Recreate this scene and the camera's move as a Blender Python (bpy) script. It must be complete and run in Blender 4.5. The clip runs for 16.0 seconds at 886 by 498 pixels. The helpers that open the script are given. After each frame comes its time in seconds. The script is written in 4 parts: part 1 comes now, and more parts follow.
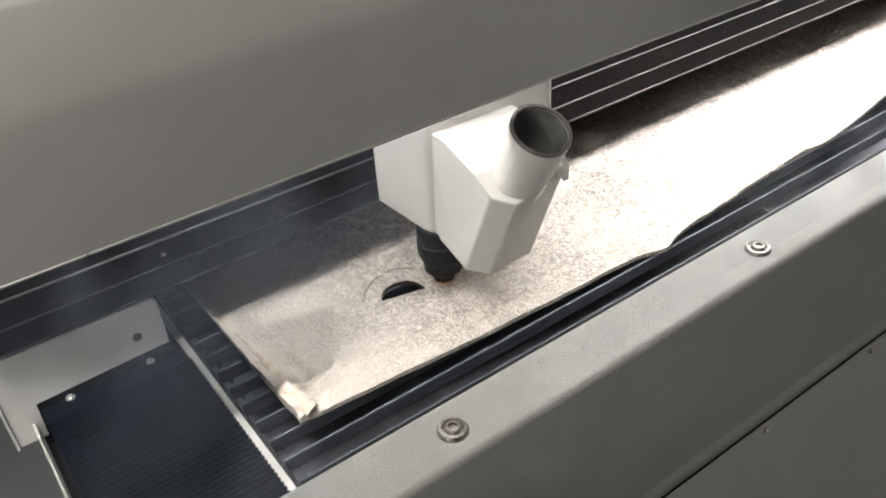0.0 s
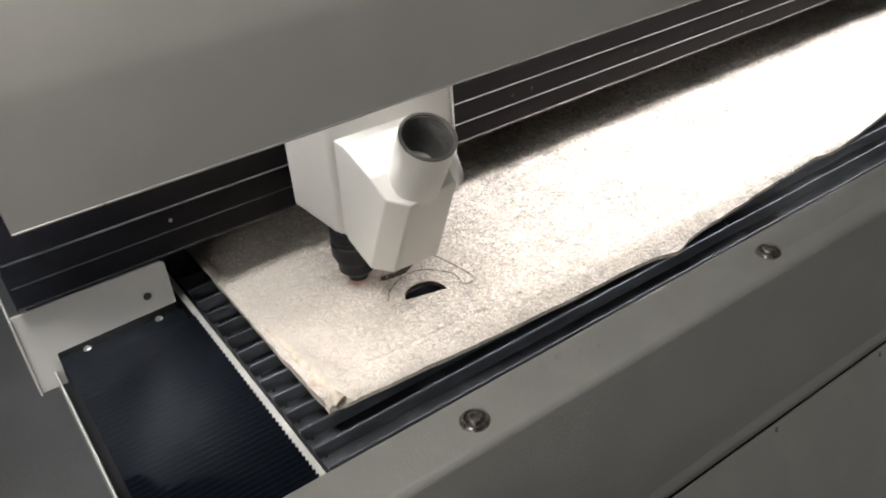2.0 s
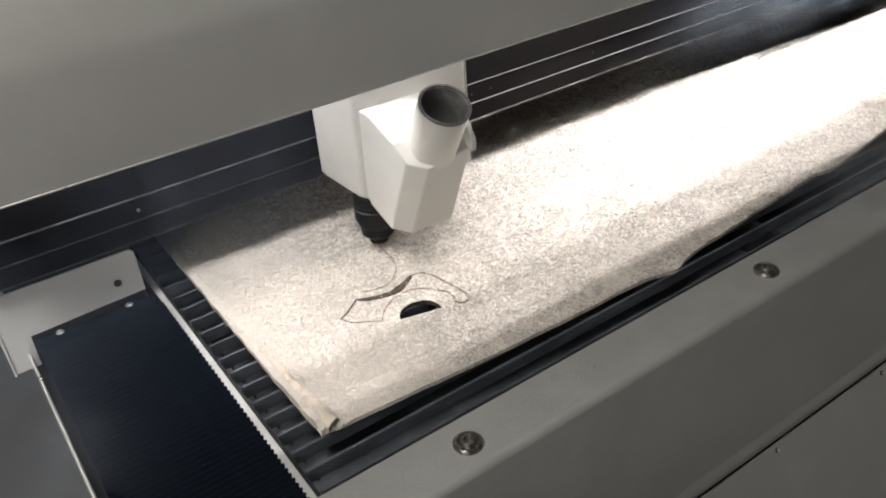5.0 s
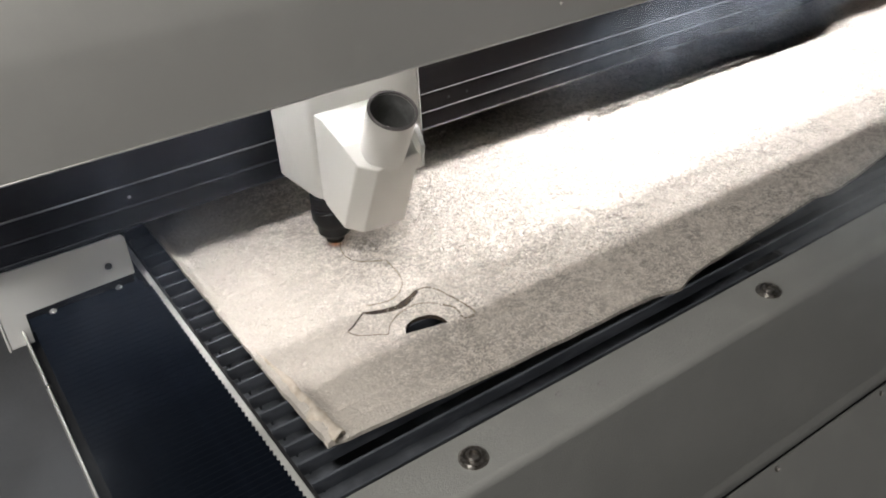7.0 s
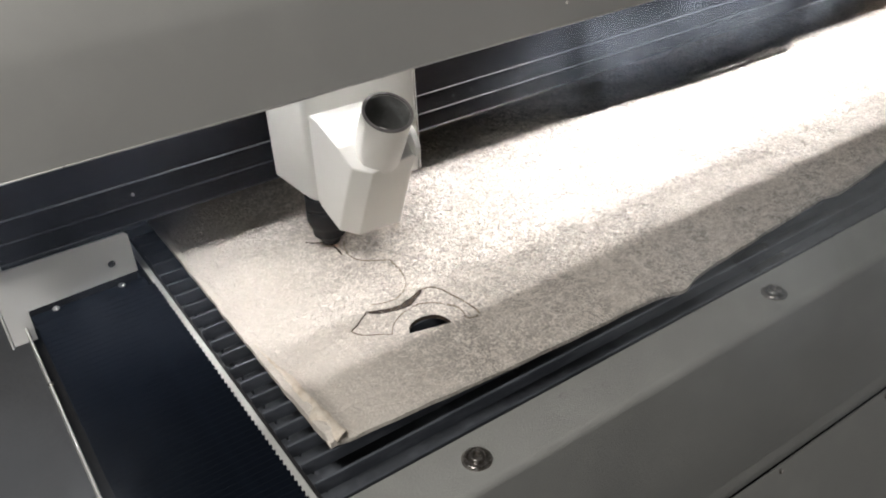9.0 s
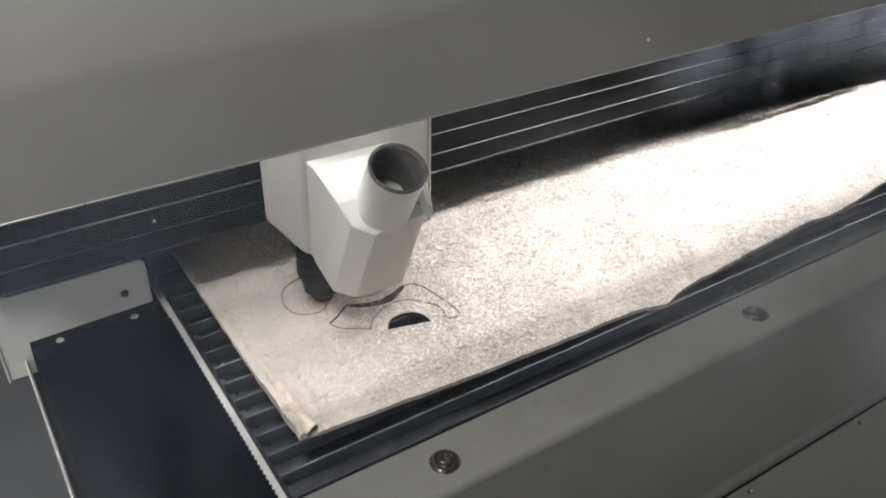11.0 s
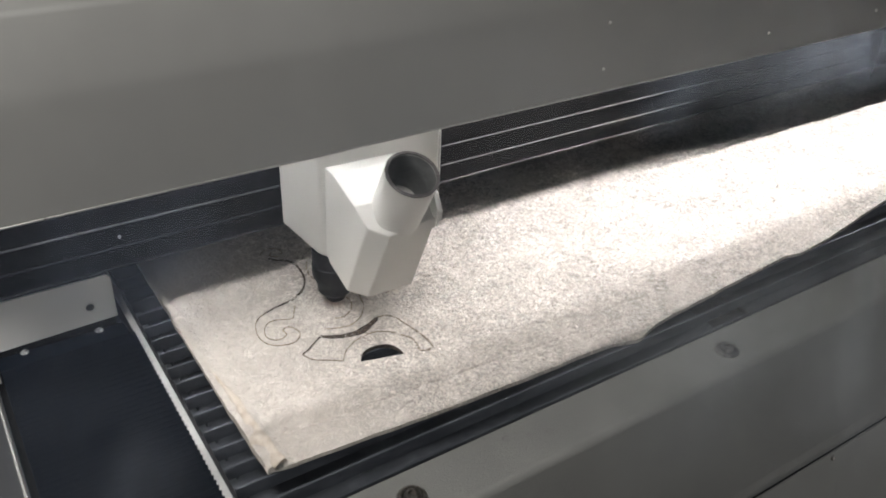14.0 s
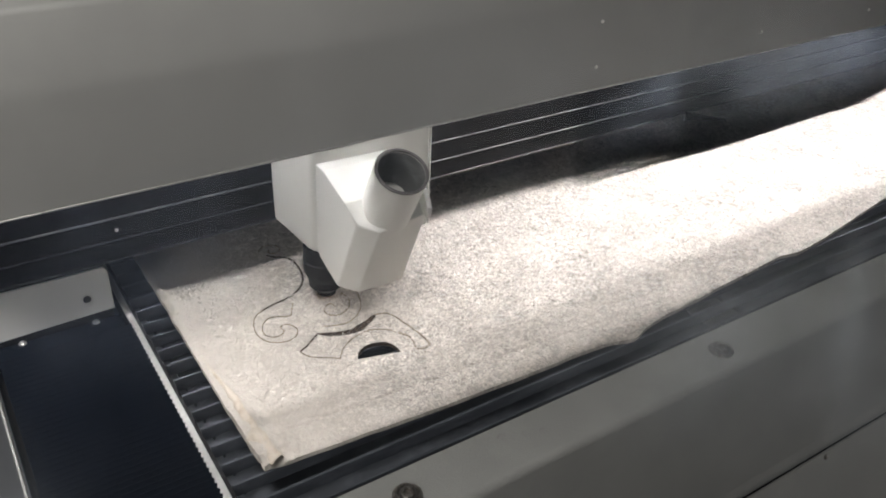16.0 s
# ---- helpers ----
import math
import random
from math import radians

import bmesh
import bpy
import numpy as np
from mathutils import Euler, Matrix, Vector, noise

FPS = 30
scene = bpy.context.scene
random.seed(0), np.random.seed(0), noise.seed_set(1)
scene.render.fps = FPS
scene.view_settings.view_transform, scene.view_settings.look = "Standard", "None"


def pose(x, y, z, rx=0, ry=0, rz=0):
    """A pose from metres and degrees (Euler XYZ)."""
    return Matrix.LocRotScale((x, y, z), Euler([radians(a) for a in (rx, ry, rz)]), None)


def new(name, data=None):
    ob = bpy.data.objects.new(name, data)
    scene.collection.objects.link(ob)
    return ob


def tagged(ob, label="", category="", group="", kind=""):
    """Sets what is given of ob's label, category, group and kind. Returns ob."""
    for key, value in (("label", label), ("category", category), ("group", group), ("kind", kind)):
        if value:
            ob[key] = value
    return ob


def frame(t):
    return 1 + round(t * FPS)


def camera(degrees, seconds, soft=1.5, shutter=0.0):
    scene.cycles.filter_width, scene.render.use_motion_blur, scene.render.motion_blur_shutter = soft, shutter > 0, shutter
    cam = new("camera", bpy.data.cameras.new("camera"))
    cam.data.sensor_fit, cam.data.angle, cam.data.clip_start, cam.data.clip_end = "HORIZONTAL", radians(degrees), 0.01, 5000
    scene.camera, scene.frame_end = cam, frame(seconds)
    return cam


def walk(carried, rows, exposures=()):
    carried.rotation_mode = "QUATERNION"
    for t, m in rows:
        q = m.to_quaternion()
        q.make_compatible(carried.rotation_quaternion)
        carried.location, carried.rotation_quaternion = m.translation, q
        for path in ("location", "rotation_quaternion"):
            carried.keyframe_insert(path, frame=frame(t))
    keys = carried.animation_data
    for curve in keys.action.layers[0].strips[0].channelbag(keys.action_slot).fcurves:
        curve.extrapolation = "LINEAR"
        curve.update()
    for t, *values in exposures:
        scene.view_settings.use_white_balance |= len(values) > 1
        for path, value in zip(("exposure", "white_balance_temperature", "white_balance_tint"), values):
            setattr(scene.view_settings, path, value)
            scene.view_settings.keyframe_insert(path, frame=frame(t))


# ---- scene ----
from functools import partial

# ---------------------------------------------------------------- camera
cam = camera(55.6, 16.0, soft=1.85, shutter=0.4)
PATH = [
    (0, -0.1729, -0.4666, 0.4923, 55.07, 3.26, -36.31), (0.5, -0.1790, -0.4781, 0.4906, 55.46, 3.42, -35.88),
    (1, -0.1866, -0.4853, 0.4944, 55.46, 3.59, -35.57), (1.5, -0.1924, -0.4900, 0.5011, 55.78, 3.70, -35.68),
    (2, -0.1991, -0.4916, 0.5025, 56.08, 3.64, -35.39), (2.5, -0.2007, -0.4930, 0.5028, 56.20, 3.50, -34.97),
    (3, -0.1982, -0.4938, 0.5039, 56.30, 3.88, -34.82), (3.5, -0.1942, -0.4902, 0.5018, 56.27, 3.89, -35.14),
    (4, -0.1924, -0.4875, 0.5049, 56.28, 3.76, -35.30), (4.5, -0.1869, -0.4900, 0.5074, 56.42, 3.99, -35.16),
    (5, -0.1871, -0.4889, 0.5034, 56.95, 3.80, -35.23), (7.5, -0.1981, -0.4884, 0.5131, 57.82, 2.84, -34.71),
    (8, -0.1971, -0.4869, 0.5115, 57.89, 2.75, -34.60), (8.5, -0.1971, -0.4835, 0.5110, 57.76, 2.53, -34.45),
    (9, -0.1965, -0.4849, 0.5118, 57.65, 2.73, -34.51), (9.5, -0.1939, -0.4907, 0.5153, 57.22, 2.56, -34.59),
    (12, -0.1807, -0.4759, 0.5212, 56.87, -3.41, -31.45), (12.5, -0.1795, -0.4746, 0.5256, 56.71, -3.88, -31.39),
    (13, -0.1772, -0.4795, 0.5229, 57.33, -3.36, -31.59), (13.5, -0.1776, -0.4841, 0.5288, 57.98, -2.96, -32.29),
    (14, -0.1709, -0.4879, 0.5293, 58.42, -1.93, -32.98), (14.5, -0.1668, -0.4967, 0.5289, 58.72, -0.73, -33.26),
    (15, -0.1654, -0.4955, 0.5321, 58.67, -0.55, -33.24), (15.5, -0.1716, -0.4878, 0.5371, 58.24, -1.53, -33.03),
    (16, -0.1698, -0.4901, 0.5374, 57.92, -2.28, -32.80),
]
walk(cam, [(r[0], pose(*r[1:])) for r in PATH], exposures=[(0, 0.08, 6500, 10), (2, 0.04, 6500, 10), (5, 0.03, 6430, 10), (9, 0.09, 6330, 10), (12, -0.26, 6270, 10), (16, -0.22, 6270, 10)])

# seconds, the beam's travel along y, the head's travel along x
TRAVEL = [
    (0, 0.0, 0.0), (0.5, 0.0324, 0.0165), (1, 0.0729, -0.0066), (1.5, 0.0561, -0.0468), (2, 0.0729, -0.0817),
    (2.5, 0.0563, -0.1077), (3, 0.0281, -0.0768), (3.5, 0.0535, -0.0699), (4, 0.0823, -0.0621), (4.5, 0.0955, -0.0161),
    (5, 0.1458, -0.0058), (5.6, 0.155, -0.028), (6.3, 0.177, -0.040), (6.9, 0.205, -0.036), (7.5, 0.2405, -0.0307),
    (8, 0.2659, -0.0318), (8.5, 0.2440, -0.0681), (9, 0.2107, -0.0458), (9.5, 0.1495, -0.0671), (9.9, 0.138, -0.108),
    (10.3, 0.110, -0.133), (10.7, 0.080, -0.118), (11.0, 0.090, -0.097), (11.3, 0.090, -0.118), (11.6, 0.113, -0.122),
    (12, 0.1172, -0.0894), (12.5, 0.1419, -0.0687), (13, 0.1139, -0.0204), (13.5, 0.1117, -0.0521), (14, 0.1187, -0.0385),
    (14.5, 0.1260, -0.0435), (15, 0.1262, -0.0430), (15.5, 0.1264, -0.0423), (16, 0.1266, -0.0426),
]

# ---------------------------------------------------------------- light
world = bpy.data.worlds.new("world")
scene.world = world
world.use_nodes = True
world.node_tree.nodes["Background"].inputs[0].default_value = (0.75, 0.85, 1.0, 1)
world.node_tree.nodes["Background"].inputs[1].default_value = 0.02


CEILING = 1.40


def ceiling_lamp(x, y, sx, sy, watts, colour):
    data = bpy.data.lights.new("panel_lamp", "AREA")
    data.shape, data.size, data.size_y, data.energy, data.color = "RECTANGLE", sx, sy, watts, colour
    lamp = new("panel_lamp", data)
    lamp.matrix_world = pose(x, y, CEILING - 0.03)


ceiling_lamp(-0.38, -0.32, 0.3, 0.4, 12.0, (1.0, 0.960, 0.900))
# Unseen fill light added at the left; no window is known there.
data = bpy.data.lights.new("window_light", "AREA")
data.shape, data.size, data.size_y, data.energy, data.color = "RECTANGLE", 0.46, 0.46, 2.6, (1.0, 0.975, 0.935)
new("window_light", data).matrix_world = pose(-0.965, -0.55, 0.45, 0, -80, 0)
# Second unseen fill light, added low in front to lift apron and panel.
data = bpy.data.lights.new("window_light", "AREA")
data.shape, data.size, data.size_y, data.energy, data.color = "RECTANGLE", 0.6, 0.4, 0.8, (1.0, 0.97, 0.93)
new("window_light", data).matrix_world = pose(1.90, -1.585, -0.55, 90, 0, 0)
STRIP_GLOW = 76.0


# ---------------------------------------------------------------- materials
def material(name, colour, rough=0.5, metal=0.0, dark=None, scale=40.0, mix=(0.45, 0.65), grain=0.0, grain_scale=900.0,
             bump=0.0, bump_scale=600.0, spread=0.0, rough_spread=0.1, stretch=(1, 1, 1), patches=False, spec=0.5, warp=0.0):
    """A surface with two scales of variation: blotches between colour and dark, and a fine grain with relief."""
    m = bpy.data.materials.new(name)
    m.use_nodes = True
    nodes, links = m.node_tree.nodes, m.node_tree.links
    bsdf = nodes["Principled BSDF"]
    bsdf.inputs["Metallic"].default_value, bsdf.inputs["Specular IOR Level"].default_value = metal, spec
    coord = nodes.new("ShaderNodeTexCoord")
    mapping = nodes.new("ShaderNodeMapping")
    mapping.inputs["Scale"].default_value = stretch
    links.new(coord.outputs["Object"], mapping.inputs["Vector"])

    def noise_node(s, detail, rough_=0.6):
        n = nodes.new("ShaderNodeTexNoise")
        n.inputs["Scale"].default_value, n.inputs["Detail"].default_value, n.inputs["Roughness"].default_value = s, detail, rough_
        n.inputs["Distortion"].default_value = warp
        links.new(mapping.outputs["Vector"], n.inputs["Vector"])
        return n.outputs["Fac"]

    def ranged(value, a, b, lo=0.0, hi=1.0):
        r = nodes.new("ShaderNodeMapRange")
        for i, x in zip((1, 2, 3, 4), (a, b, lo, hi)):
            r.inputs[i].default_value = x
        links.new(value, r.inputs[0])
        return r.outputs[0]

    def blend(fac, a, b, kind="MIX"):
        n = nodes.new("ShaderNodeMix")
        n.data_type, n.blend_type = "RGBA", kind
        for sock, val in ((n.inputs[0], fac), (n.inputs[6], a), (n.inputs[7], b)):
            if isinstance(val, bpy.types.NodeSocket):
                links.new(val, sock)
            elif isinstance(val, (int, float)):
                sock.default_value = val
            else:
                sock.default_value = (*val, 1)
        return n.outputs[2]

    dark = dark or tuple(c * 0.85 for c in colour)
    big = noise_node(scale, 7, 0.70) if patches else noise_node(scale, 5)
    worn = ranged(big, *mix)
    if patches:
        # the dark flecks gather in some places and thin out in others
        lift = nodes.new("ShaderNodeMath")
        lift.operation = "MAXIMUM"
        links.new(worn, lift.inputs[0])
        links.new(ranged(noise_node(16, 4), 0.38, 0.66, 0.08, 0.72), lift.inputs[1])
        worn = lift.outputs[0]
        # the sheet is smoother along its hem
        axes, ease = nodes.new("ShaderNodeSeparateXYZ"), nodes.new("ShaderNodeMath")
        links.new(coord.outputs["Object"], axes.inputs[0])
        ease.operation = "MAXIMUM"
        links.new(worn, ease.inputs[0])
        links.new(ranged(axes.outputs[0], 0.05, 0.22, 0.84, 0.0), ease.inputs[1])
        worn = ease.outputs[0]
    out = blend(worn, dark, colour)
    if grain:
        fine = noise_node(grain_scale, 3)
        out = blend(grain, out, blend(ranged(fine, 0.3, 0.7), tuple(c * 0.35 for c in colour), tuple(min(1, c * 1.25) for c in colour)))
    if spread:
        info = nodes.new("ShaderNodeObjectInfo")
        out = blend(ranged(info.outputs["Random"], 0, 1, 0, spread), out, (0.0, 0.0, 0.0))
    links.new(out, bsdf.inputs["Base Color"])
    links.new(ranged(big, 0.3, 0.7, max(0, rough - rough_spread), min(1, rough + rough_spread)), bsdf.inputs["Roughness"])
    if bump:
        b = nodes.new("ShaderNodeBump")
        b.inputs["Strength"].default_value, b.inputs["Distance"].default_value = bump, 0.001
        height = noise_node(bump_scale, 3)
        if patches:
            # tufts a few millimetres across under the fine fibres
            tuft = nodes.new("ShaderNodeMath")
            tuft.operation = "MULTIPLY_ADD"
            links.new(noise_node(115, 2), tuft.inputs[0])
            tuft.inputs[1].default_value = 2.4
            links.new(height, tuft.inputs[2])
            height = tuft.outputs[0]
        links.new(height, b.inputs["Height"])
        links.new(b.outputs["Normal"], bsdf.inputs["Normal"])
    return m


def glowing(name, colour, strength):
    m = bpy.data.materials.new(name)
    m.use_nodes = True
    bsdf = m.node_tree.nodes["Principled BSDF"]
    bsdf.inputs["Base Color"].default_value = (*colour, 1)
    bsdf.inputs["Emission Color"].default_value = (*colour, 1)
    bsdf.inputs["Emission Strength"].default_value = strength
    return m


PAINT = material("powder_paint", (0.345, 0.345, 0.325), 0.34, rough_spread=0.03, dark=(0.312, 0.312, 0.294), scale=14, bump=0.8, bump_scale=700, grain=0.06)
HOOD = material("hood_paint", (0.365, 0.362, 0.343), 0.36, dark=(0.335, 0.332, 0.315), scale=6, bump=0.10, bump_scale=900, grain=0.03, rough_spread=0.03)
PLATE = material("white_plate", (0.86, 0.855, 0.83), 0.4, dark=(0.80, 0.795, 0.77), mix=(0.25, 0.75), scale=9, bump=0.1, bump_scale=500, rough_spread=0.03)
WHITE = material("white_enamel", (0.70, 0.69, 0.655), 0.36, dark=(0.655, 0.645, 0.61), rough_spread=0.03, mix=(0.25, 0.75), scale=9, bump=0.12, bump_scale=500)
FELT = material("felt", (0.82, 0.750, 0.672), 0.95, dark=(0.135, 0.118, 0.102), scale=200, mix=(0.43, 0.60), grain=0.2, grain_scale=700,
                bump=1.0, bump_scale=330, rough_spread=0.04, patches=True, warp=1.2)
PALE = material("pale_strip", (0.60, 0.60, 0.575), 0.45, dark=(0.50, 0.50, 0.48), scale=40, bump=0.15)
FELT_HEM = material("felt_back", (0.80, 0.715, 0.61), 0.9, dark=(0.60, 0.50, 0.38), scale=110, mix=(0.3, 0.55), grain=0.12, grain_scale=500, bump=0.5, bump_scale=420)
SCORCH = material("scorched_felt", (0.62, 0.53, 0.38), 0.95, dark=(0.50, 0.40, 0.27), scale=200)
SINGE = material("singed_line", (0.34, 0.28, 0.19), 0.9, dark=(0.14, 0.105, 0.065), scale=160)
DULL = material("dim_grey", (0.13, 0.128, 0.127), 0.5, 0.1, dark=(0.07, 0.07, 0.07), scale=40)
# Profile edge in a darker colour that stands for missing strip light.
LIP_DIM = material("dim_lip", (0.055, 0.056, 0.06), 0.6, 0.0, dark=(0.02, 0.021, 0.024), scale=40)
FIBRE = material("felt_fibre", (0.92, 0.868, 0.808), 0.9, dark=(0.80, 0.74, 0.672), scale=90)
CHAR = material("charred_edge", (0.10, 0.07, 0.045), 0.9, dark=(0.035, 0.025, 0.02), scale=300)
BEAM = material("dark_anodised", (0.0095, 0.0080, 0.0086), 0.44, 0.0, dark=(0.006, 0.0052, 0.0056), scale=30, spec=0.10, stretch=(0.1, 1, 1))
EDGE = material("bare_edge", (0.50, 0.49, 0.47), 0.35, 0.5, scale=80)
LIP = material("grey_lip", (0.20, 0.188, 0.184), 0.45, 0.1, dark=(0.11, 0.103, 0.103), scale=40)
SLAT = material("slat_steel", (0.130, 0.142, 0.166), 0.6, 0.1, dark=(0.070, 0.078, 0.093), scale=60, spread=0.3, bump=0.2, stretch=(0.3, 1, 1))
CLOTH = material("bellows_cloth", (0.0068, 0.0098, 0.0160), 0.85, spec=0.03, dark=(0.0052, 0.0075, 0.0125), scale=60, bump=0.4, bump_scale=1200)
RIDGE = material("bellows_ridge_lit", (0.011, 0.0135, 0.019), 0.8, spec=0.05, dark=(0.009, 0.011, 0.016), scale=80)
NICKEL = material("nickel_screw", (0.80, 0.80, 0.79), 0.25, 0.5, scale=300)
BLACK = material("black_anodised", (0.011, 0.011, 0.013), 0.52, 0.0, scale=80, bump=0.08, spec=0.25)
STEEL = material("screw_steel", (0.46, 0.44, 0.42), 0.34, 1.0, dark=(0.26, 0.24, 0.22), scale=300)
TRAY = material("dark_matte", (0.02, 0.02, 0.022), 0.8, dark=(0.012, 0.012, 0.013), scale=20)
BED = material("sooty_bed", (0.13, 0.14, 0.16), 0.8, dark=(0.07, 0.076, 0.088), scale=25)
SCUFF = material("scuffed_paint", (0.22, 0.215, 0.205), 0.5, dark=(0.31, 0.305, 0.29), scale=260)
PIPE_IN = material("pipe_lining", (0.20, 0.205, 0.20), 0.5, dark=(0.13, 0.13, 0.125), scale=60)
FLOOR = material("floor_concrete", (0.56, 0.575, 0.60), 0.6, dark=(0.48, 0.495, 0.52), scale=3, grain=0.15, grain_scale=120)
WALL = material("wall_plaster", (0.15, 0.135, 0.12), 0.8, dark=(0.125, 0.112, 0.10), scale=2, bump=0.2, bump_scale=200)
CEIL = material("ceiling_plaster", (0.60, 0.60, 0.58), 0.9, scale=2, bump=0.1, bump_scale=100)
LED = glowing("led_strip", (1.0, 0.980, 0.965), STRIP_GLOW * 0.66)
LED_FAR = glowing("led_strip", (1.0, 0.975, 0.970), STRIP_GLOW * 0.92)
LED_REAR = glowing("led_strip", (1.0, 0.980, 0.965), STRIP_GLOW * 1.16)
LED_REAR_FAR = glowing("led_strip", (1.0, 0.975, 0.970), STRIP_GLOW * 1.66)
SPARK = glowing("spark", (1.0, 0.33, 0.10), 9.0)
# Glow for the panes of the two added openings.
PANEL = glowing("fill_pane", (1.0, 0.96, 0.90), 2.0)


# ---------------------------------------------------------------- mesh tools
def mesh(bm, name, mat, smooth=None):
    data = bpy.data.meshes.new(name)
    bmesh.ops.recalc_face_normals(bm, faces=bm.faces[:])
    if smooth:
        for f in bm.faces:
            f.smooth = True
        for e in bm.edges:
            if len(e.link_faces) == 2 and e.calc_face_angle(0) > radians(smooth):
                e.smooth = False
    bm.to_mesh(data)
    bm.free()
    data.materials.append(mat)
    return data


def part(name, bm, mat, parent, label="", smooth=None, at=None):
    ob = new(name, mesh(bm, name, mat, smooth))
    ob.parent = parent
    if at is not None:
        ob.matrix_basis = at
    return tagged(ob, label)


def thing(name, label, category, group="", kind="", at=(0, 0, 0)):
    ob = new(name)
    ob.empty_display_size = 0.05
    ob.location = at
    return tagged(ob, label, category, group, kind)


def block(x0, x1, y0, y1, z0, z1, bevel=0.0, segments=1):
    bm = bmesh.new()
    bmesh.ops.create_cube(bm, size=1, matrix=Matrix.LocRotScale(((x0 + x1) / 2, (y0 + y1) / 2, (z0 + z1) / 2), None, (x1 - x0, y1 - y0, z1 - z0)))
    if bevel:
        bmesh.ops.bevel(bm, geom=bm.edges[:], offset=bevel, segments=segments, affect="EDGES", profile=0.5)
    return bm


def prism(outline, x0, x1, axis="x", bevel=0.0):
    """An outline, in the two other axes, drawn out along an axis."""
    place = {"x": lambda a, b, c: (c, a, b), "y": lambda a, b, c: (a, c, b), "z": lambda a, b, c: (a, b, c)}[axis]
    bm = bmesh.new()
    ends = [[bm.verts.new(place(a, b, c)) for a, b in outline] for c in (x0, x1)]
    n = len(outline)
    bm.faces.new(ends[0][::-1])
    bm.faces.new(ends[1])
    for i in range(n):
        bm.faces.new((ends[0][i], ends[0][(i + 1) % n], ends[1][(i + 1) % n], ends[1][i]))
    if bevel:
        bmesh.ops.bevel(bm, geom=bm.edges[:], offset=bevel, segments=2, affect="EDGES", profile=0.5)
    return bm


def lathe(profile, sides=32, closed=False):
    """Radius and height pairs turned about z."""
    bm = bmesh.new()
    rings = [[bm.verts.new((r * math.cos(2 * math.pi * i / sides), r * math.sin(2 * math.pi * i / sides), z)) for i in range(sides)] for r, z in profile]
    pairs = list(zip(rings, rings[1:] + rings[:1])) if closed else list(zip(rings, rings[1:]))
    for a, b in pairs:
        for i in range(sides):
            bm.faces.new((a[i], a[(i + 1) % sides], b[(i + 1) % sides], b[i]))
    if not closed:
        bm.faces.new(rings[0][::-1])
        bm.faces.new(rings[-1])
    return bm


def bent_sheet(line, thickness, x0, x1):
    """A folded sheet: a line in y and z, thickened to one side and drawn out along x."""
    pts = [Vector(p) for p in line]
    back = []
    for i, p in enumerate(pts):
        d = (pts[min(i + 1, len(pts) - 1)] - pts[max(i - 1, 0)]).normalized()
        back.append(p + Vector((-d.y, d.x)) * thickness)
    bm = bmesh.new()
    rows = [[bm.verts.new((x, a.x, a.y)) for a in pts + back[::-1]] for x in (x0, x1)]
    n = len(rows[0])
    for i in range(n):
        bm.faces.new((rows[0][i], rows[0][(i + 1) % n], rows[1][(i + 1) % n], rows[1][i]))
    m = len(pts)
    for r in rows:
        for i in range(m - 1):
            bm.faces.new((r[i], r[i + 1], r[n - 2 - i], r[n - 1 - i]))
    return bm


def arc(cx, cy, r, a0, a1, n):
    return [(cx + r * math.cos(radians(a0 + (a1 - a0) * i / n)), cy + r * math.sin(radians(a0 + (a1 - a0) * i / n))) for i in range(n + 1)]


# ---------------------------------------------------------------- room
GROUND = -0.90
tagged(part("floor", block(-4, 5, -4, 4, GROUND - 0.1, GROUND), FLOOR, None), "dark grey concrete workshop floor", "floor", kind="structure")
for nm, dims in (("wall_north", (-4, 5, 3.0, 3.1)), ("wall_east", (4, 4.1, -3, 3))):
    tagged(part(nm, block(*dims, GROUND, CEILING), WALL, None), "tan plastered workshop wall", "wall", kind="structure")
# Opening, frame and glowing pane added to house the left fill light.
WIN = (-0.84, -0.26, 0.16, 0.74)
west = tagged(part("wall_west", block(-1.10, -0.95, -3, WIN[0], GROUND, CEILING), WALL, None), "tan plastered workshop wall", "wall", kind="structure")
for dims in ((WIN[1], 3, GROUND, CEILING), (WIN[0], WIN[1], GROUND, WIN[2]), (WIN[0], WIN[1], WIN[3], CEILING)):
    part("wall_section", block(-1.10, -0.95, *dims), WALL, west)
window = thing("window_1", "added unseen window opening that houses a fill light", "window", kind="structure")
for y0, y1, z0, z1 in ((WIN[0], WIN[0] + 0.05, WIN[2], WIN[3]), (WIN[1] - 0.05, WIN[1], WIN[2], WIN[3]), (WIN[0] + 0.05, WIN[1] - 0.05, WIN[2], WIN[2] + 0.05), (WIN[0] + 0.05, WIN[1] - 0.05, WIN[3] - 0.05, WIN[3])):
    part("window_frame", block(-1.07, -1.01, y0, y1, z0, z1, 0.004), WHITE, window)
part("pane", block(-1.045, -1.039, WIN[0] + 0.05, WIN[1] - 0.05, WIN[2] + 0.05, WIN[3] - 0.05), PANEL, window, "glowing pane added with the fill light, out of view")
# Low opening and glowing pane added around the second fill light.
WIN2 = (1.55, 2.25, -0.80, -0.30)
south = tagged(part("wall_south", block(-0.95, WIN2[0], -1.75, -1.60, GROUND, CEILING), WALL, None), "tan plastered workshop wall", "wall", kind="structure")
for dims in ((WIN2[1], 4, GROUND, CEILING), (WIN2[0], WIN2[1], GROUND, WIN2[2]), (WIN2[0], WIN2[1], WIN2[3], CEILING)):
    part("wall_section", block(*dims[:2], -1.75, -1.60, *dims[2:]), WALL, south)
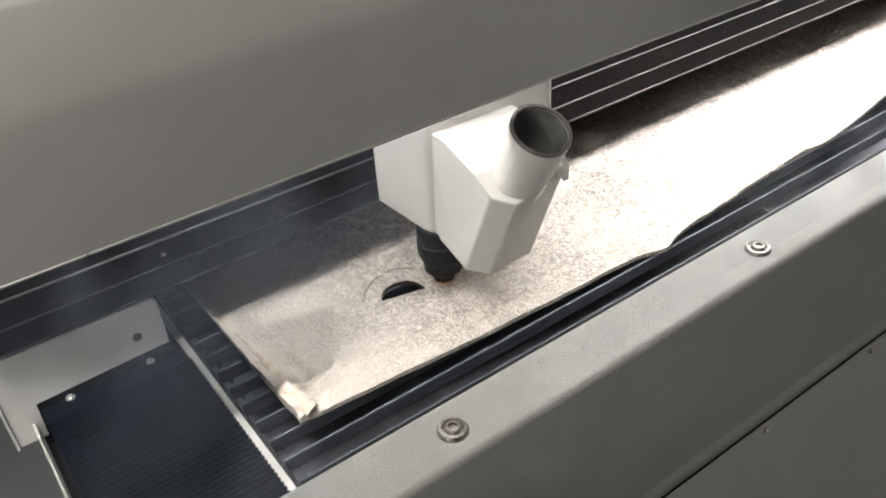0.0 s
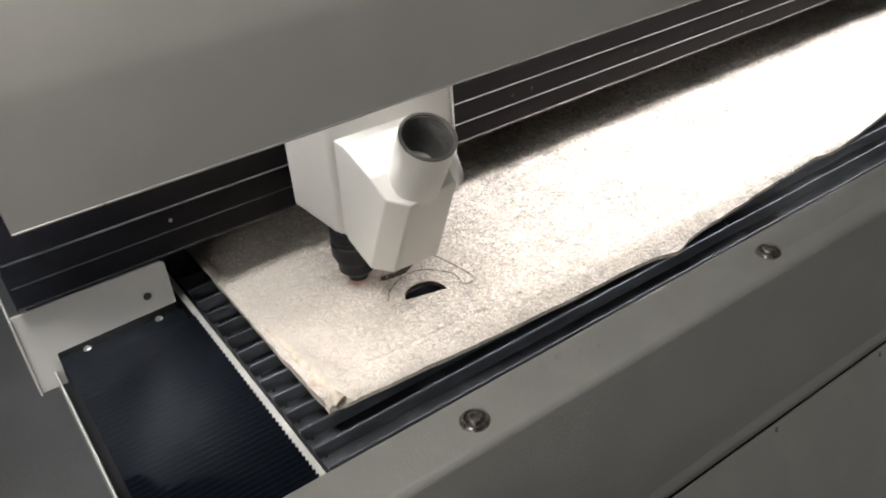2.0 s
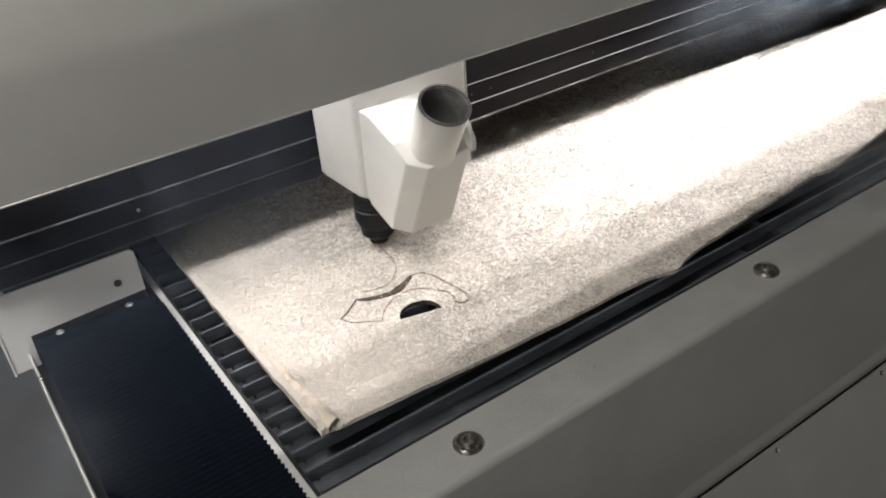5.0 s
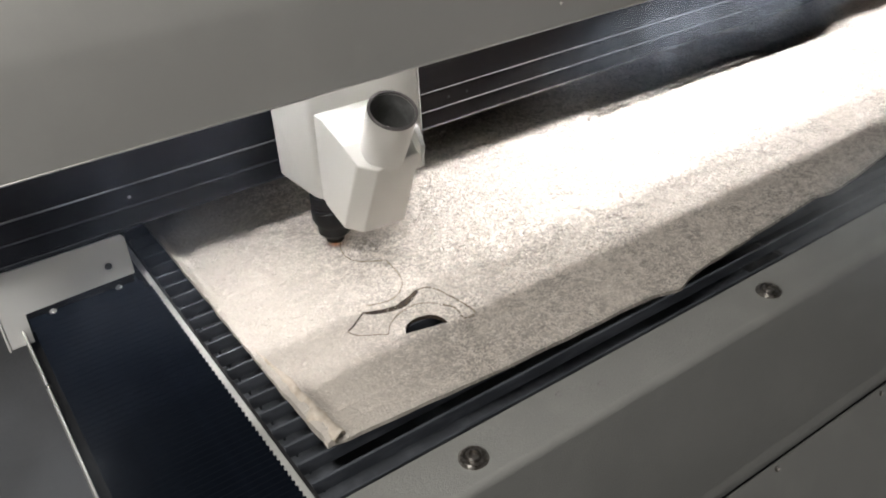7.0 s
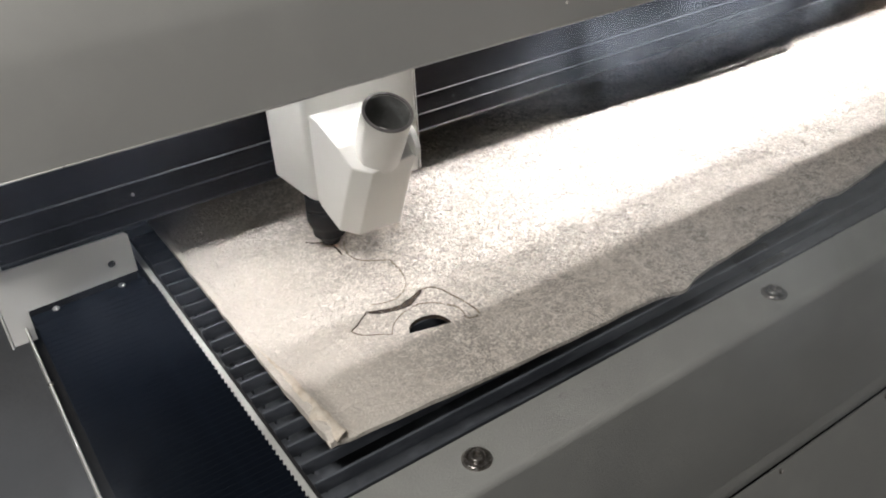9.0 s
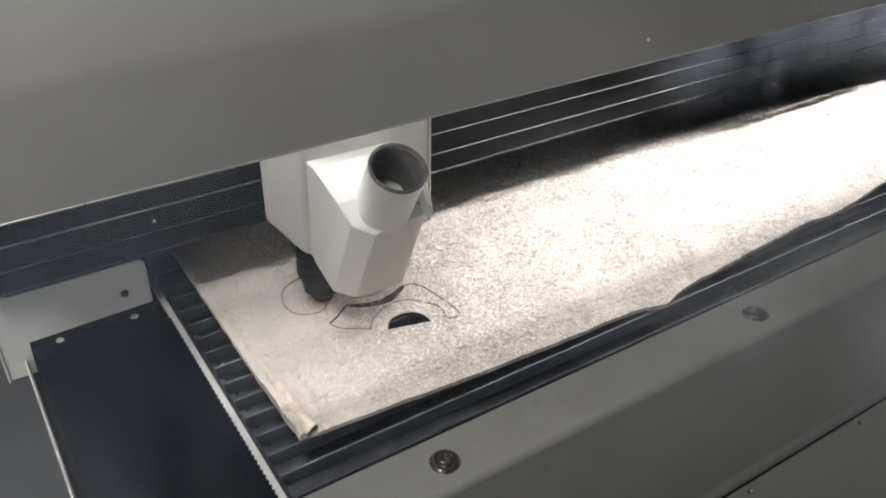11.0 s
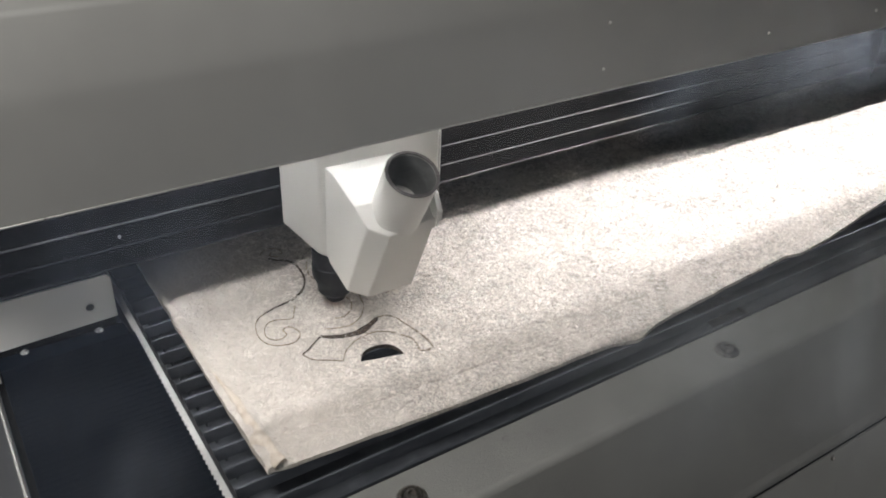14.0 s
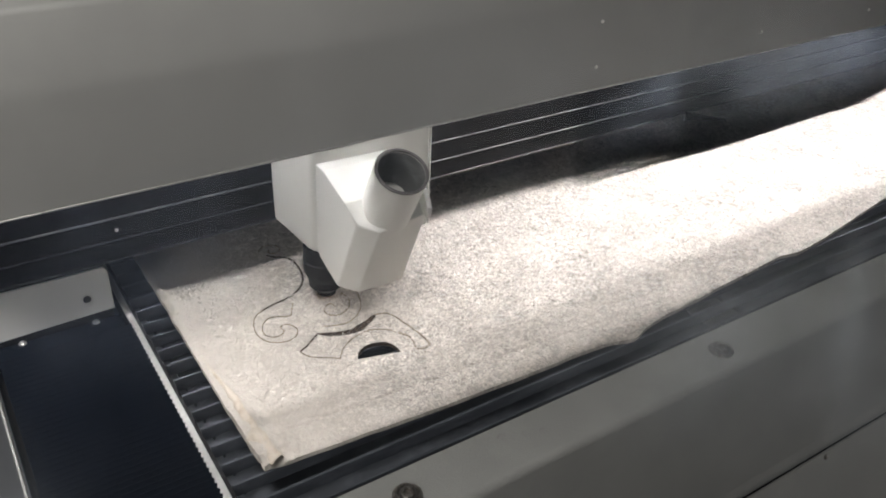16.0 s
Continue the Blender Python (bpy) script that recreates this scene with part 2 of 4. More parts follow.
window2 = thing("window_2", "added low unseen window opening that houses a second fill light", "window", kind="structure")
for x0, x1, z0, z1 in ((WIN2[0], WIN2[0] + 0.05, WIN2[2], WIN2[3]), (WIN2[1] - 0.05, WIN2[1], WIN2[2], WIN2[3]), (WIN2[0] + 0.05, WIN2[1] - 0.05, WIN2[2], WIN2[2] + 0.05), (WIN2[0] + 0.05, WIN2[1] - 0.05, WIN2[3] - 0.05, WIN2[3])):
    part("window_frame", block(x0, x1, -1.72, -1.66, z0, z1, 0.004), WHITE, window2)
part("pane", block(WIN2[0] + 0.05, WIN2[1] - 0.05, -1.695, -1.689, WIN2[2] + 0.05, WIN2[3] - 0.05), PANEL, window2, "glowing pane added with the fill light, out of view")
tagged(part("ceiling", block(-4, 5, -4, 4, CEILING, CEILING + 0.1), CEIL, None), "pale plaster workshop ceiling", "ceiling", kind="structure")


# ---------------------------------------------------------------- laser cutter: bed and housing
X0, X1 = -0.035, 1.70
cutter = thing("laser_cutter", "grey powder-coated laser cutting machine with slatted steel bed", "laser cutter", at=(0, 0, GROUND))
part_c = partial(part, parent=cutter)
UP = Matrix.Translation((0, 0, -GROUND))

# front rail: flat top, a tight bend, and an upright apron with a rolled lower edge
rail_line = [(-0.0605, -0.030), (-0.0605, 0.002), (-0.0615, 0.0042), (-0.064, 0.0050)] + arc(-0.1095, -0.0030, 0.008, 90, 176, 9) + [(-0.1290, -0.1800), (-0.1300, -0.1850), (-0.1325, -0.1900), (-0.1335, -0.1980), (-0.1325, -0.2030), (-0.1290, -0.2040)]
front_rail = part_c("front_rail", bent_sheet(rail_line, 0.003, -0.30, X1), PAINT, label="light grey folded sheet rail with upright apron", smooth=35, at=UP)
part_c("front_panel", prism([(-0.1335, -0.2100), (-0.1315, -0.2100), (-0.4046, -0.80), (-0.4066, -0.80)], -0.195, X1), PAINT, label="flat grey leaning front panel", at=UP)
part_c("groove_backing", block(-0.195, X1, -0.1290, -0.1200, -0.24, -0.195), TRAY, at=UP)
part_c("plinth", block(-0.10, X1 - 0.05, -0.115, 0.9, -0.90, -0.78), TRAY, at=UP)


def screw(washer_r, head_r, socket, name, parent, at):
    """A socket screw in a raised cup washer."""
    w = part(name, lathe([(washer_r * 0.55, 0.0), (washer_r, 0.0), (washer_r, 0.0012), (washer_r * 0.86, 0.0034), (washer_r * 0.70, 0.0036), (washer_r * 0.60, 0.0020), (washer_r * 0.40, 0.0018)], 28), STEEL, parent, "shiny steel cup washer and socket screw", 40, at)
    r = head_r
    part("head", lathe([(r, 0.0018), (r, 0.0040), (r * 0.85, 0.0055), (socket * 1.15, 0.0060), (socket, 0.0058), (socket * 0.95, 0.0032)], 20), STEEL, w, smooth=40)
    return w


for x in (0.079, 0.4516, 0.8242, 1.1968, 1.57):
    screw(0.0128, 0.0068, 0.0034, "screw", front_rail, Matrix.Translation((x, -0.090, 0.005)))
for k in range(-3, 7):
    bm = lathe([(0.0034, 0), (0.0034, 0.0012), (0.002, 0.0024)], 14)
    part_c("panel_screw", bm, STEEL, smooth=40, at=UP @ pose(0.4590 + 0.2007 * k, -0.1362, -0.2158, 65, 0, 0))

for x, y, r in ((0.1845, -0.0751, 0.0042), (0.2046, -0.0821, 0.0034), (0.2231, -0.0877, 0.0046)):
    bm = bmesh.new()
    rings = [[bm.verts.new(((k + 0.0012 * noise.noise((i, x * 90, k * 400))) * math.cos(i * math.pi / 9), (k * 0.8 + 0.0012 * noise.noise((i, y * 90, k * 300))) * math.sin(i * math.pi / 9), 0.0001)) for i in range(18)] for k in (r * 0.55, r)]
    for i in range(14):
        bm.faces.new((rings[0][i], rings[0][i + 1], rings[1][i + 1], rings[1][i]))
    part("scuff", bm, SCUFF, front_rail, "dull scuff mark in the paint", at=Matrix.Translation((x, y, 0.0051)))

# white side strip, thin left rail and the trays under the bed
part_c("side_strip", block(-0.0460, -0.0396, -0.36, 0.95, -0.0082, -0.0060, 0.0006), PALE, label="white side strip beside the bellows", at=UP)
part_c("left_rail", block(-0.1822, -0.1798, -0.60, 0.95, -0.060, -0.022, 0.0006), WHITE, label="thin white edge rail", at=UP)
part_c("bed_tray", block(-0.150, X1, -0.115, 0.95, -0.12, -0.060), BED, at=UP)
part_c("bellows_tray", block(-0.1782, -0.0480, -0.60, 0.95, -0.075, -0.055), TRAY, at=UP)
part_c("left_panel", block(-0.1520, -0.1500, -0.60, 0.95, -0.80, -0.066), TRAY, at=UP)
part_c("rear_housing", block(-0.145, X1, 0.955, 1.05, -0.80, 0.05, 0.004), PAINT, at=UP)
bm = lathe([(0.0028, 0), (0.0028, 0.001), (0.0016, 0.002)], 12)
part_c("rail_screw", bm, STEEL, smooth=40, at=UP @ Matrix.Translation((-0.1805, 0.262, -0.022)))

# bed slats, 25.4 mm apart
slat_bm = prism([(-0.0032, -0.0185), (-0.0032, -0.0054), (-0.0027, -0.0048), (-0.0008, -0.0048), (-0.0003, -0.0054), (-0.0003, -0.0185)], X0, X1)
slat_mesh = mesh(slat_bm, "slat", SLAT)
for k in range(-1, 38):
    ob = new("slat", slat_mesh)
    ob.parent = cutter
    ob.matrix_basis = UP @ Matrix.Translation((0, -0.0223 + 0.0254 * k, 0))
part_c("slat_bearer", block(-0.0392, -0.0352, -0.055, 0.95, -0.060, -0.0100), TRAY, label="dark bearer under the slat ends", at=UP)
part_c("slat_bearer", block(0.55, 0.556, -0.055, 0.95, -0.14, -0.0190), TRAY, at=UP)
clip_mesh = mesh(block(-0.001, 0.001, -0.004, 0.004, -0.034, -0.022, 0.0004), "slat_clip", SLAT)
for k in range(-1, 14):
    ob = new("slat_clip", clip_mesh)
    ob.parent = cutter
    ob.matrix_basis = UP @ Matrix.Translation((-0.022, -0.0100 + 0.0254 * k, 0))


# ---------------------------------------------------------------- felt sheet
HOLE, HOLE_R = (0.1492, 0.0822), 0.0216
HOLE_TILT = radians(-15)


def front_edge(x):
    """The wavy front edge of the sheet, with two torn steps."""
    y = -0.0165 * math.sin(min(max(x, 0) / 0.36, 1) * math.pi / 2) + 0.080 * max(0, x - 0.41) + 0.060 * max(0, x - 0.75)
    y -= 0.0100 * math.exp(-((x - 0.395) / 0.024) ** 2) if x < 0.395 else 0.0100 * math.exp(-((x - 0.395) / 0.016) ** 2) * 0.6 + 0.004 * math.exp(-(x - 0.395) / 0.03)
    y -= 0.0080 * min(1, max(0, (x - 0.668) / 0.022)) * max(0, 1 - max(0, x - 0.70) / 0.5)
    return y + 0.0012 * noise.noise((x * 30, 0, 7))


def felt_height(x, y):
    z = 0.0009 * noise.noise((x * 22, y * 22, 1)) + 0.0006 * noise.noise((x * 70, y * 70, 4)) + 0.0003 * noise.noise((x * 260, y * 260, 9))
    # rolled hem along the short side, fuller near the corner
    full = math.exp(-((y - 0.050) / 0.040) ** 2)
    u = (x + 0.0035 - 0.004 * full) / (0.0060 + 0.004 * full)
    hem = math.exp(-u * u) * 0.0022
    # the sheet climbs towards the rolled hem
    reach = math.exp(-(max(0, y - 0.045) / 0.045) ** 2) * min(1, max(0, y + 0.002) / 0.014)
    hem += 0.0060 * reach * math.exp(-(max(0, x - 0.003) / 0.0075) ** 2)
    back = math.exp(-((x - 0.016 - 0.006 * full) / 0.006) ** 2) * 0.0024 * full
    # crumpled corner
    near = math.exp(-((x - 0.006) / 0.014) ** 2 - ((y - 0.006) / 0.011) ** 2)
    corner = near * (0.0010 + 0.0030 * noise.noise((x * 150, y * 150, 2)))
    # long faint creases
    wander = 0.0012 * noise.noise((x * 25, 3, 1))
    crease = sum(d * math.exp(-((y - y0 - k * x - wander) / 0.0014) ** 2) for y0, k, d in ((0.0365, -0.06, 0.0015), (0.019, -0.05, 0.0009)) if x > 0.012)
    if 0.03 < x < 0.15:
        crease += 0.0012 * math.sin(math.pi * (x - 0.03) / 0.12) * math.exp(-((y - 0.033 - 0.43 * x - wander) / 0.0014) ** 2)
    return z + hem - back + corner - crease


def felt_mesh():
    xs = [-0.0085]
    while xs[-1] < 1.55:
        xs.append(xs[-1] + (0.0015 if 0.12 < xs[-1] < 0.178 or xs[-1] < 0.03 else 0.003 if xs[-1] < 0.2 else 0.006 if xs[-1] < 0.8 else 0.02))
    ss = [0.0]
    while ss[-1] < 0.80:
        ss.append(ss[-1] + (0.0012 if ss[-1] < 0.05 or 0.068 < ss[-1] < 0.112 else 0.0030 if ss[-1] < 0.2 else 0.008 if ss[-1] < 0.35 else 0.02))
    bm = bmesh.new()
    grid, inside = [], set()
    for x in xs:
        col = []
        e = front_edge(x)
        for s in ss:
            y = e * max(0, 1 - s / 0.2) + s
            xx = x + (0.0015 * noise.noise((0, y * 40, 3)) if x == xs[0] else 0)
            if x == xs[0] and y < 0.012:
                xx += 0.006 * (1 - max(y, 0) / 0.012)
            # the half-round hole: pull near points onto its outline
            c, sn = math.cos(HOLE_TILT), math.sin(HOLE_TILT)
            u, w = (xx - HOLE[0]) * c + (y - HOLE[1]) * sn, -(xx - HOLE[0]) * sn + (y - HOLE[1]) * c
            r = math.hypot(u, w)
            din = min(HOLE_R - r, w)
            if abs(din) < 0.0008:
                if HOLE_R - r < w:
                    u, w = u * HOLE_R / r, w * HOLE_R / r
                else:
                    w = 0.0
                din = 0.0
                xx, y = HOLE[0] + u * c - w * sn, HOLE[1] + u * sn + w * c
            v = bm.verts.new((xx, y, felt_height(xx, y)))
            if din > 0.0001:
                inside.add(v)
            col.append((v, din >= 0))
        grid.append(col)
    for i in range(len(xs) - 1):
        for j in range(len(ss) - 1):
            q = (grid[i][j], grid[i + 1][j], grid[i + 1][j + 1], grid[i][j + 1])
            if any(p[0] in inside for p in q) or all(p[1] for p in q):
                continue
            bm.faces.new([p[0] for p in q])
    for v in [v for v in bm.verts if not v.link_faces]:
        bm.verts.remove(v)
    ret = bmesh.ops.extrude_face_region(bm, geom=bm.faces[:])
    low = [g for g in ret["geom"] if isinstance(g, bmesh.types.BMVert)]
    for v in low:
        v.co.z = -0.0044 + 0.3 * (v.co.z)
    return bm


felt = tagged(part("felt_sheet", felt_mesh(), FELT, None, smooth=60), "off-white fuzzy wool felt sheet lying on the slatted bed", "felt sheet")


def rolled_edge():
    """The hem rolled up along the short side into a tube that gapes at the corner."""
    spine = [(-0.0010, 0.0050, 0.0058), (0.012, 0.0034, 0.0056), (0.022, 0.0012, 0.0054), (0.032, -0.0004, 0.0074), (0.044, 0.0006, 0.0056), (0.058, 0.0006, 0.0052),
             (0.074, 0.0010, 0.0046), (0.090, 0.0016, 0.0040), (0.106, 0.0008, 0.0030), (0.124, -0.0012, 0.0020), (0.150, -0.0030, 0.0013), (0.190, -0.0045, 0.0007)]
    bm = bmesh.new()
    sides, rings = 22, []

    def ring(y, cx, r, lip):
        out = []
        for j in range(sides):
            a = 2 * math.pi * j / sides
            q = r * (1 + 0.30 * noise.noise((math.cos(a) * 1.2, math.sin(a) * 1.2, y * 75)) + 0.10 * noise.noise((math.cos(a) * 3, math.sin(a) * 3, y * 260)))
            out.append(bm.verts.new((cx + 1.12 * q * math.cos(a), y + lip * (0.6 * math.cos(a) - 0.5 * math.sin(a)), 0.72 * r + 0.95 * q * math.sin(a))))
        return out

    for y, cx, r in reversed([(-0.0008, 0.0050, 0.0047), (0.004, 0.0044, 0.0042), (0.014, 0.0032, 0.0026)]):
        rings.append(ring(y, cx, r, 0.0035))
    for (y0, c0, r0), (y1, c1, r1) in zip(spine, spine[1:]):
        for i in range(5):
            k = i / 5
            y = y0 + (y1 - y0) * k
            k = k * k * (3 - 2 * k)
            rings.append(ring(y, c0 + (c1 - c0) * k, r0 + (r1 - r0) * k, 0.0035 * max(0, 1 - y / 0.02)))
    for a, b in zip(rings, rings[1:]):
        for j in range(sides):
            bm.faces.new((a[j], a[(j + 1) % sides], b[(j + 1) % sides], b[j]))
    bm.faces.new(rings[0][::-1])
    bm.faces.new(rings[-1])
    return bm


part("rolled_edge", rolled_edge(), FELT_HEM, felt, "rolled creased hem gaping at the corner", 70)


# burnt cut lines, each a smooth way through a few places in millimetres
def smooth_way(points, steps=6):
    pts = [Vector((a / 1000, b / 1000)) for a, b in points]
    pts = [2 * pts[0] - pts[1]] + pts + [2 * pts[-1] - pts[-2]]
    out = []
    for i in range(1, len(pts) - 2):
        for k in range(steps):
            t = k / steps
            a, b, c, d = pts[i - 1:i + 3]
            out.append(0.5 * ((2 * b) + (c - a) * t + (2 * a - 5 * b + 4 * c - d) * t * t + (3 * b - a - 3 * c + d) * t ** 3))
    return out + [pts[-2]]


def kerf_piece(way, width, k, first=0, total=1, lift=0.00045):
    bm = bmesh.new()
    rows = []
    for i, p in enumerate(way):
        d = (way[min(i + 1, len(way) - 1)] - way[max(i - 1, 0)]).normalized()
        swell = 0.30 + 0.95 * math.sin(math.pi * min(1, max(0, (first + i) / total)) ** 0.6) if width > 0.0025 else 1.0
        n = Vector((-d.y, d.x)) * width * swell * (0.5 + 0.25 * noise.noise((p.x * 200, p.y * 200, k)))
        z = felt_height(p.x, p.y)
        rows.append([bm.verts.new((p.x + s * n.x, p.y + s * n.y, z + dz)) for s, dz in ((-1, -0.002), (-1, lift), (1, lift), (1, -0.002))])
    for a, b in zip(rows, rows[1:]):
        for i in range(4):
            bm.faces.new((a[i], a[(i + 1) % 4], b[(i + 1) % 4], b[i]))
    bm.faces.new(rows[0])
    bm.faces.new(rows[-1][::-1])
    return bm


# name of the way, width, first and last second of its cutting, places
KERFS = [
    (0.0007, -2, -1, [(113, 97), (122, 109), (134, 118), (148, 123), (162, 123), (174, 117), (183, 106)]),
    (0.0012, 0.4, 1.3, [(183, 106), (190, 96), (190, 84), (187, 74), (194, 70), (202, 74), (203, 87), (201, 102), (198, 118), (194, 134), (187, 142), (178, 144)]),
    (0.0052, 1.3, 2.2, [(177, 143), (163, 135), (150, 131), (139, 131), (128, 134), (118, 139), (111, 144)]),
    (0.0014, 2.2, 2.7, [(111, 144), (101, 137), (92, 131), (83, 127)]),
    (0.0007, 2.7, 3.2, [(83, 127), (90, 114), (102, 106), (113, 98)]),
    (0.0008, 3.6, 5.0, [(120, 153), (134, 148), (146, 146), (155, 149), (164, 155), (173, 166), (178, 180), (181, 197), (182, 215)]),
    (0.0008, 5.1, 7.2, [(182, 215), (171, 223), (160, 230), (153, 240), (151, 254), (155, 271), (161, 282)]),
    (0.0020, 8.4, 9.9, [(124, 309), (131, 300), (142, 292), (146, 276), (145, 259), (140, 243), (132, 231), (120, 222), (107, 217), (93, 214), (80, 210)]),
    (0.0009, 9.9, 11.0, [(80, 210), (67, 202), (60, 189), (57, 175), (60, 161), (69, 152), (82, 148), (91, 152), (96, 161), (94, 170), (89, 176)]),
    (0.0008, 11.0, 12.0, [(89, 176), (83, 173), (83, 165), (77, 160), (69, 162), (64, 170), (66, 181), (73, 190), (84, 193), (99, 187), (106, 197), (111, 206)]),
    (0.0009, 13.3, 14.4, [(165, 197), (167, 185), (161, 171), (149, 163), (138, 165), (134, 175), (139, 183), (146, 185), (148, 178)]),
    (0.0007, 12.6, 13.2, [(118, 320), (128, 328), (140, 325), (143, 313), (134, 308), (128, 314), (133, 319)]),
]


def sampled_height(x, y):
    """The sheet's height at many places at once, from a grid of it."""
    step, x0, y0 = 0.003, -0.012, -0.040
    grid = np.array([[felt_height(x0 + step * i, y0 + step * j) for j in range(186)] for i in range(420)])
    fx, fy = np.clip((x - x0) / step, 0, 418.9), np.clip((y - y0) / step, 0, 184.9)
    i, j = fx.astype(int), fy.astype(int)
    u, v = fx - i, fy - j
    return (grid[i, j] * (1 - u) + grid[i + 1, j] * u) * (1 - v) + (grid[i, j + 1] * (1 - u) + grid[i + 1, j + 1] * u) * v


def fibres(name, label, count, seed, reach, length, rise, wide):
    """Curled fibres that lie on the sheet and stand off it, but for the lanes that are cut."""
    rng = np.random.default_rng(seed)
    x = -0.006 + reach * rng.random(count) ** 1.35
    table = np.linspace(-0.01, 1.3, 400)
    y = np.interp(x, table, [front_edge(t) for t in table]) + 0.003 + 0.47 * rng.random(count)
    keep = (np.hypot(x - HOLE[0], y - HOLE[1]) > HOLE_R + 0.007) & (rng.random(count) < np.clip(0.06 + x / 0.28, 0, 1))
    cuts = np.array([tuple(q) for k in KERFS for q in smooth_way(k[3])])
    x, y = x[keep], y[keep]
    clump = np.array([noise.noise((u * 115, v * 115, seed)) + 0.5 * noise.noise((u * 40, v * 40, seed + 9)) for u, v in zip(x, y)])
    keep = rng.random(len(x)) < np.clip(0.42 + 2.4 * clump + 0.4 * np.clip(1 - x / 0.12, 0, 1), 0.03, 1)
    x, y = x[keep], y[keep]
    near = np.concatenate([np.min((x[i:i + 4000, None] - cuts[:, 0]) ** 2 + (y[i:i + 4000, None] - cuts[:, 1]) ** 2, axis=1) for i in range(0, len(x), 4000)])
    x, y = x[near > 0.0026 ** 2], y[near > 0.0026 ** 2]
    n, steps = len(x), 5
    a, bend = rng.random(n) * 6.283, rng.normal(0, 0.55, n)
    step = length * (0.4 + rng.random(n)) / steps
    up, low, half, tilt = rise * rng.random(n) ** 2.5, rng.uniform(-0.0002, 0.0004, n), wide * (0.6 + 0.8 * rng.random(n)), rng.normal(0, 0.6, n)
    rows = []
    for k in range(steps + 1):
        base = sampled_height(x, y) if k in (0, 3) else base
        z = base + low + up * math.sin(math.pi * k / steps) ** 0.8 if k not in (0, steps) else base + low
        taper = 1.0 if 0 < k < steps else 0.4
        side = np.stack([-np.sin(a), np.cos(a), tilt], 1) * (half * taper)[:, None]
        mid = np.stack([x, y, z], 1)
        rows += [mid - side, mid + side]
        x, y = x + step * np.cos(a), y + step * np.sin(a)
        a = a + bend + rng.normal(0, 0.25, n)
    verts = np.stack(rows, 1).reshape(-1, 3)
    first = np.arange(n)[:, None] * (2 * steps + 2)
    faces = np.concatenate([first + np.array([[2 * k, 2 * k + 2, 2 * k + 3, 2 * k + 1]]) for k in range(steps)])
    data = bpy.data.meshes.new(name)
    data.from_pydata(verts, [], faces)
    data.materials.append(FIBRE)
    ob = new(name, data)
    ob.parent = felt
    return tagged(ob, label, kind="stuff")


fibres("fuzz", "short curled pale felt fibres", 185000, 5, 0.95, 0.0050, 0.0020, 0.00021)
fibres("hairs", "longer loose felt hairs standing off the sheet", 40000, 8, 1.05, 0.011, 0.0080, 0.00016)

rim_bm = bmesh.new()
outline = [(HOLE_R * math.cos(a), HOLE_R * math.sin(a)) for a in (math.pi * i / 40 for i in range(41))] + [(HOLE_R * (-1 + i / 8), 0.0) for i in range(1, 16)]
ring = []
for u, w in outline:
    x = HOLE[0] + (u * math.cos(HOLE_TILT) - w * math.sin(HOLE_TILT)) * 0.994
    y = HOLE[1] + (u * math.sin(HOLE_TILT) + w * math.cos(HOLE_TILT)) * 0.994
    z = felt_height(x, y)
    d = (Vector((x, y)) - Vector(HOLE) - Vector((0.003, 0.009))).normalized() * 0.0012
    ring.append([rim_bm.verts.new(c) for c in ((x, y, z - 0.0002), (x, y, z - 0.0046), (x + d.x, y + d.y, z - 0.0046), (x + d.x, y + d.y, z - 0.0002))])
for a, b in zip(ring, ring[1:] + ring[:1]):
    for i in range(4):
        rim_bm.faces.new((a[i], a[(i + 1) % 4], b[(i + 1) % 4], b[i]))
part("hole_edge", rim_bm, CHAR, felt, "charred edge of the half-round cutout")
kerf_parts = []
for k, (width, start, end, places) in enumerate(KERFS):
    way = smooth_way(places)
    count = max(1, len(places) // 2)
    for i in range(count):
        a, b = i * (len(way) - 1) // count, (i + 1) * (len(way) - 1) // count
        ob = part("cut_line", kerf_piece(way[a:b + 1], width * 1.15, k, a, len(way), 0.0009 if width > 0.0025 else 0.00045), SINGE if width < 0.0013 else CHAR, felt)
        kerf_parts.append((ob, start + (end - start) * (i + 0.5) / count))
        if start > 3:
            ob = part("scorch", kerf_piece(way[a:b + 1], 0.0030, k + 40, lift=0.00025), SCORCH, felt, "yellowed felt along the cut")
            kerf_parts.append((ob, start + (end - start) * (i + 0.5) / count))


# ---------------------------------------------------------------- gantry
gantry = thing("gantry", "dark beam under a grey sheet hood with light strips inside", "gantry")
part_g = partial(part, parent=gantry)
hood_line = [(0.004, 0.2183), (-0.002, 0.2148), (-0.002, 0.300), (-0.0016, 0.306), (-0.0008, 0.311), (0.0004, 0.316), (0.0018, 0.3215), (0.0120, 0.3580), (0.0135, 0.3610), (0.0165, 0.3630), (0.030, 0.3650), (0.040, 0.3665), (0.050, 0.3870), (0.056, 0.3900), (0.34, 0.392), (0.345, 0.386), (0.345, 0.20)]
hood = part_g("hood", bent_sheet(hood_line, -0.0016, -0.177, 1.85), HOOD, label="satin grey folded sheet hood", smooth=40)
# Unseen dark panels, added to keep strip light from bouncing off the hood.
part_g("front_lining", block(-0.170, 1.84, 0.0025, 0.0040, 0.2220, 0.305), TRAY, label="unseen dark panel added to soak up bounced light in the hood")
part_g("top_lining", block(-0.170, 1.84, 0.0535, 0.149, 0.3865, 0.3880), TRAY, label="unseen dark panel added to soak up bounced light in the hood")
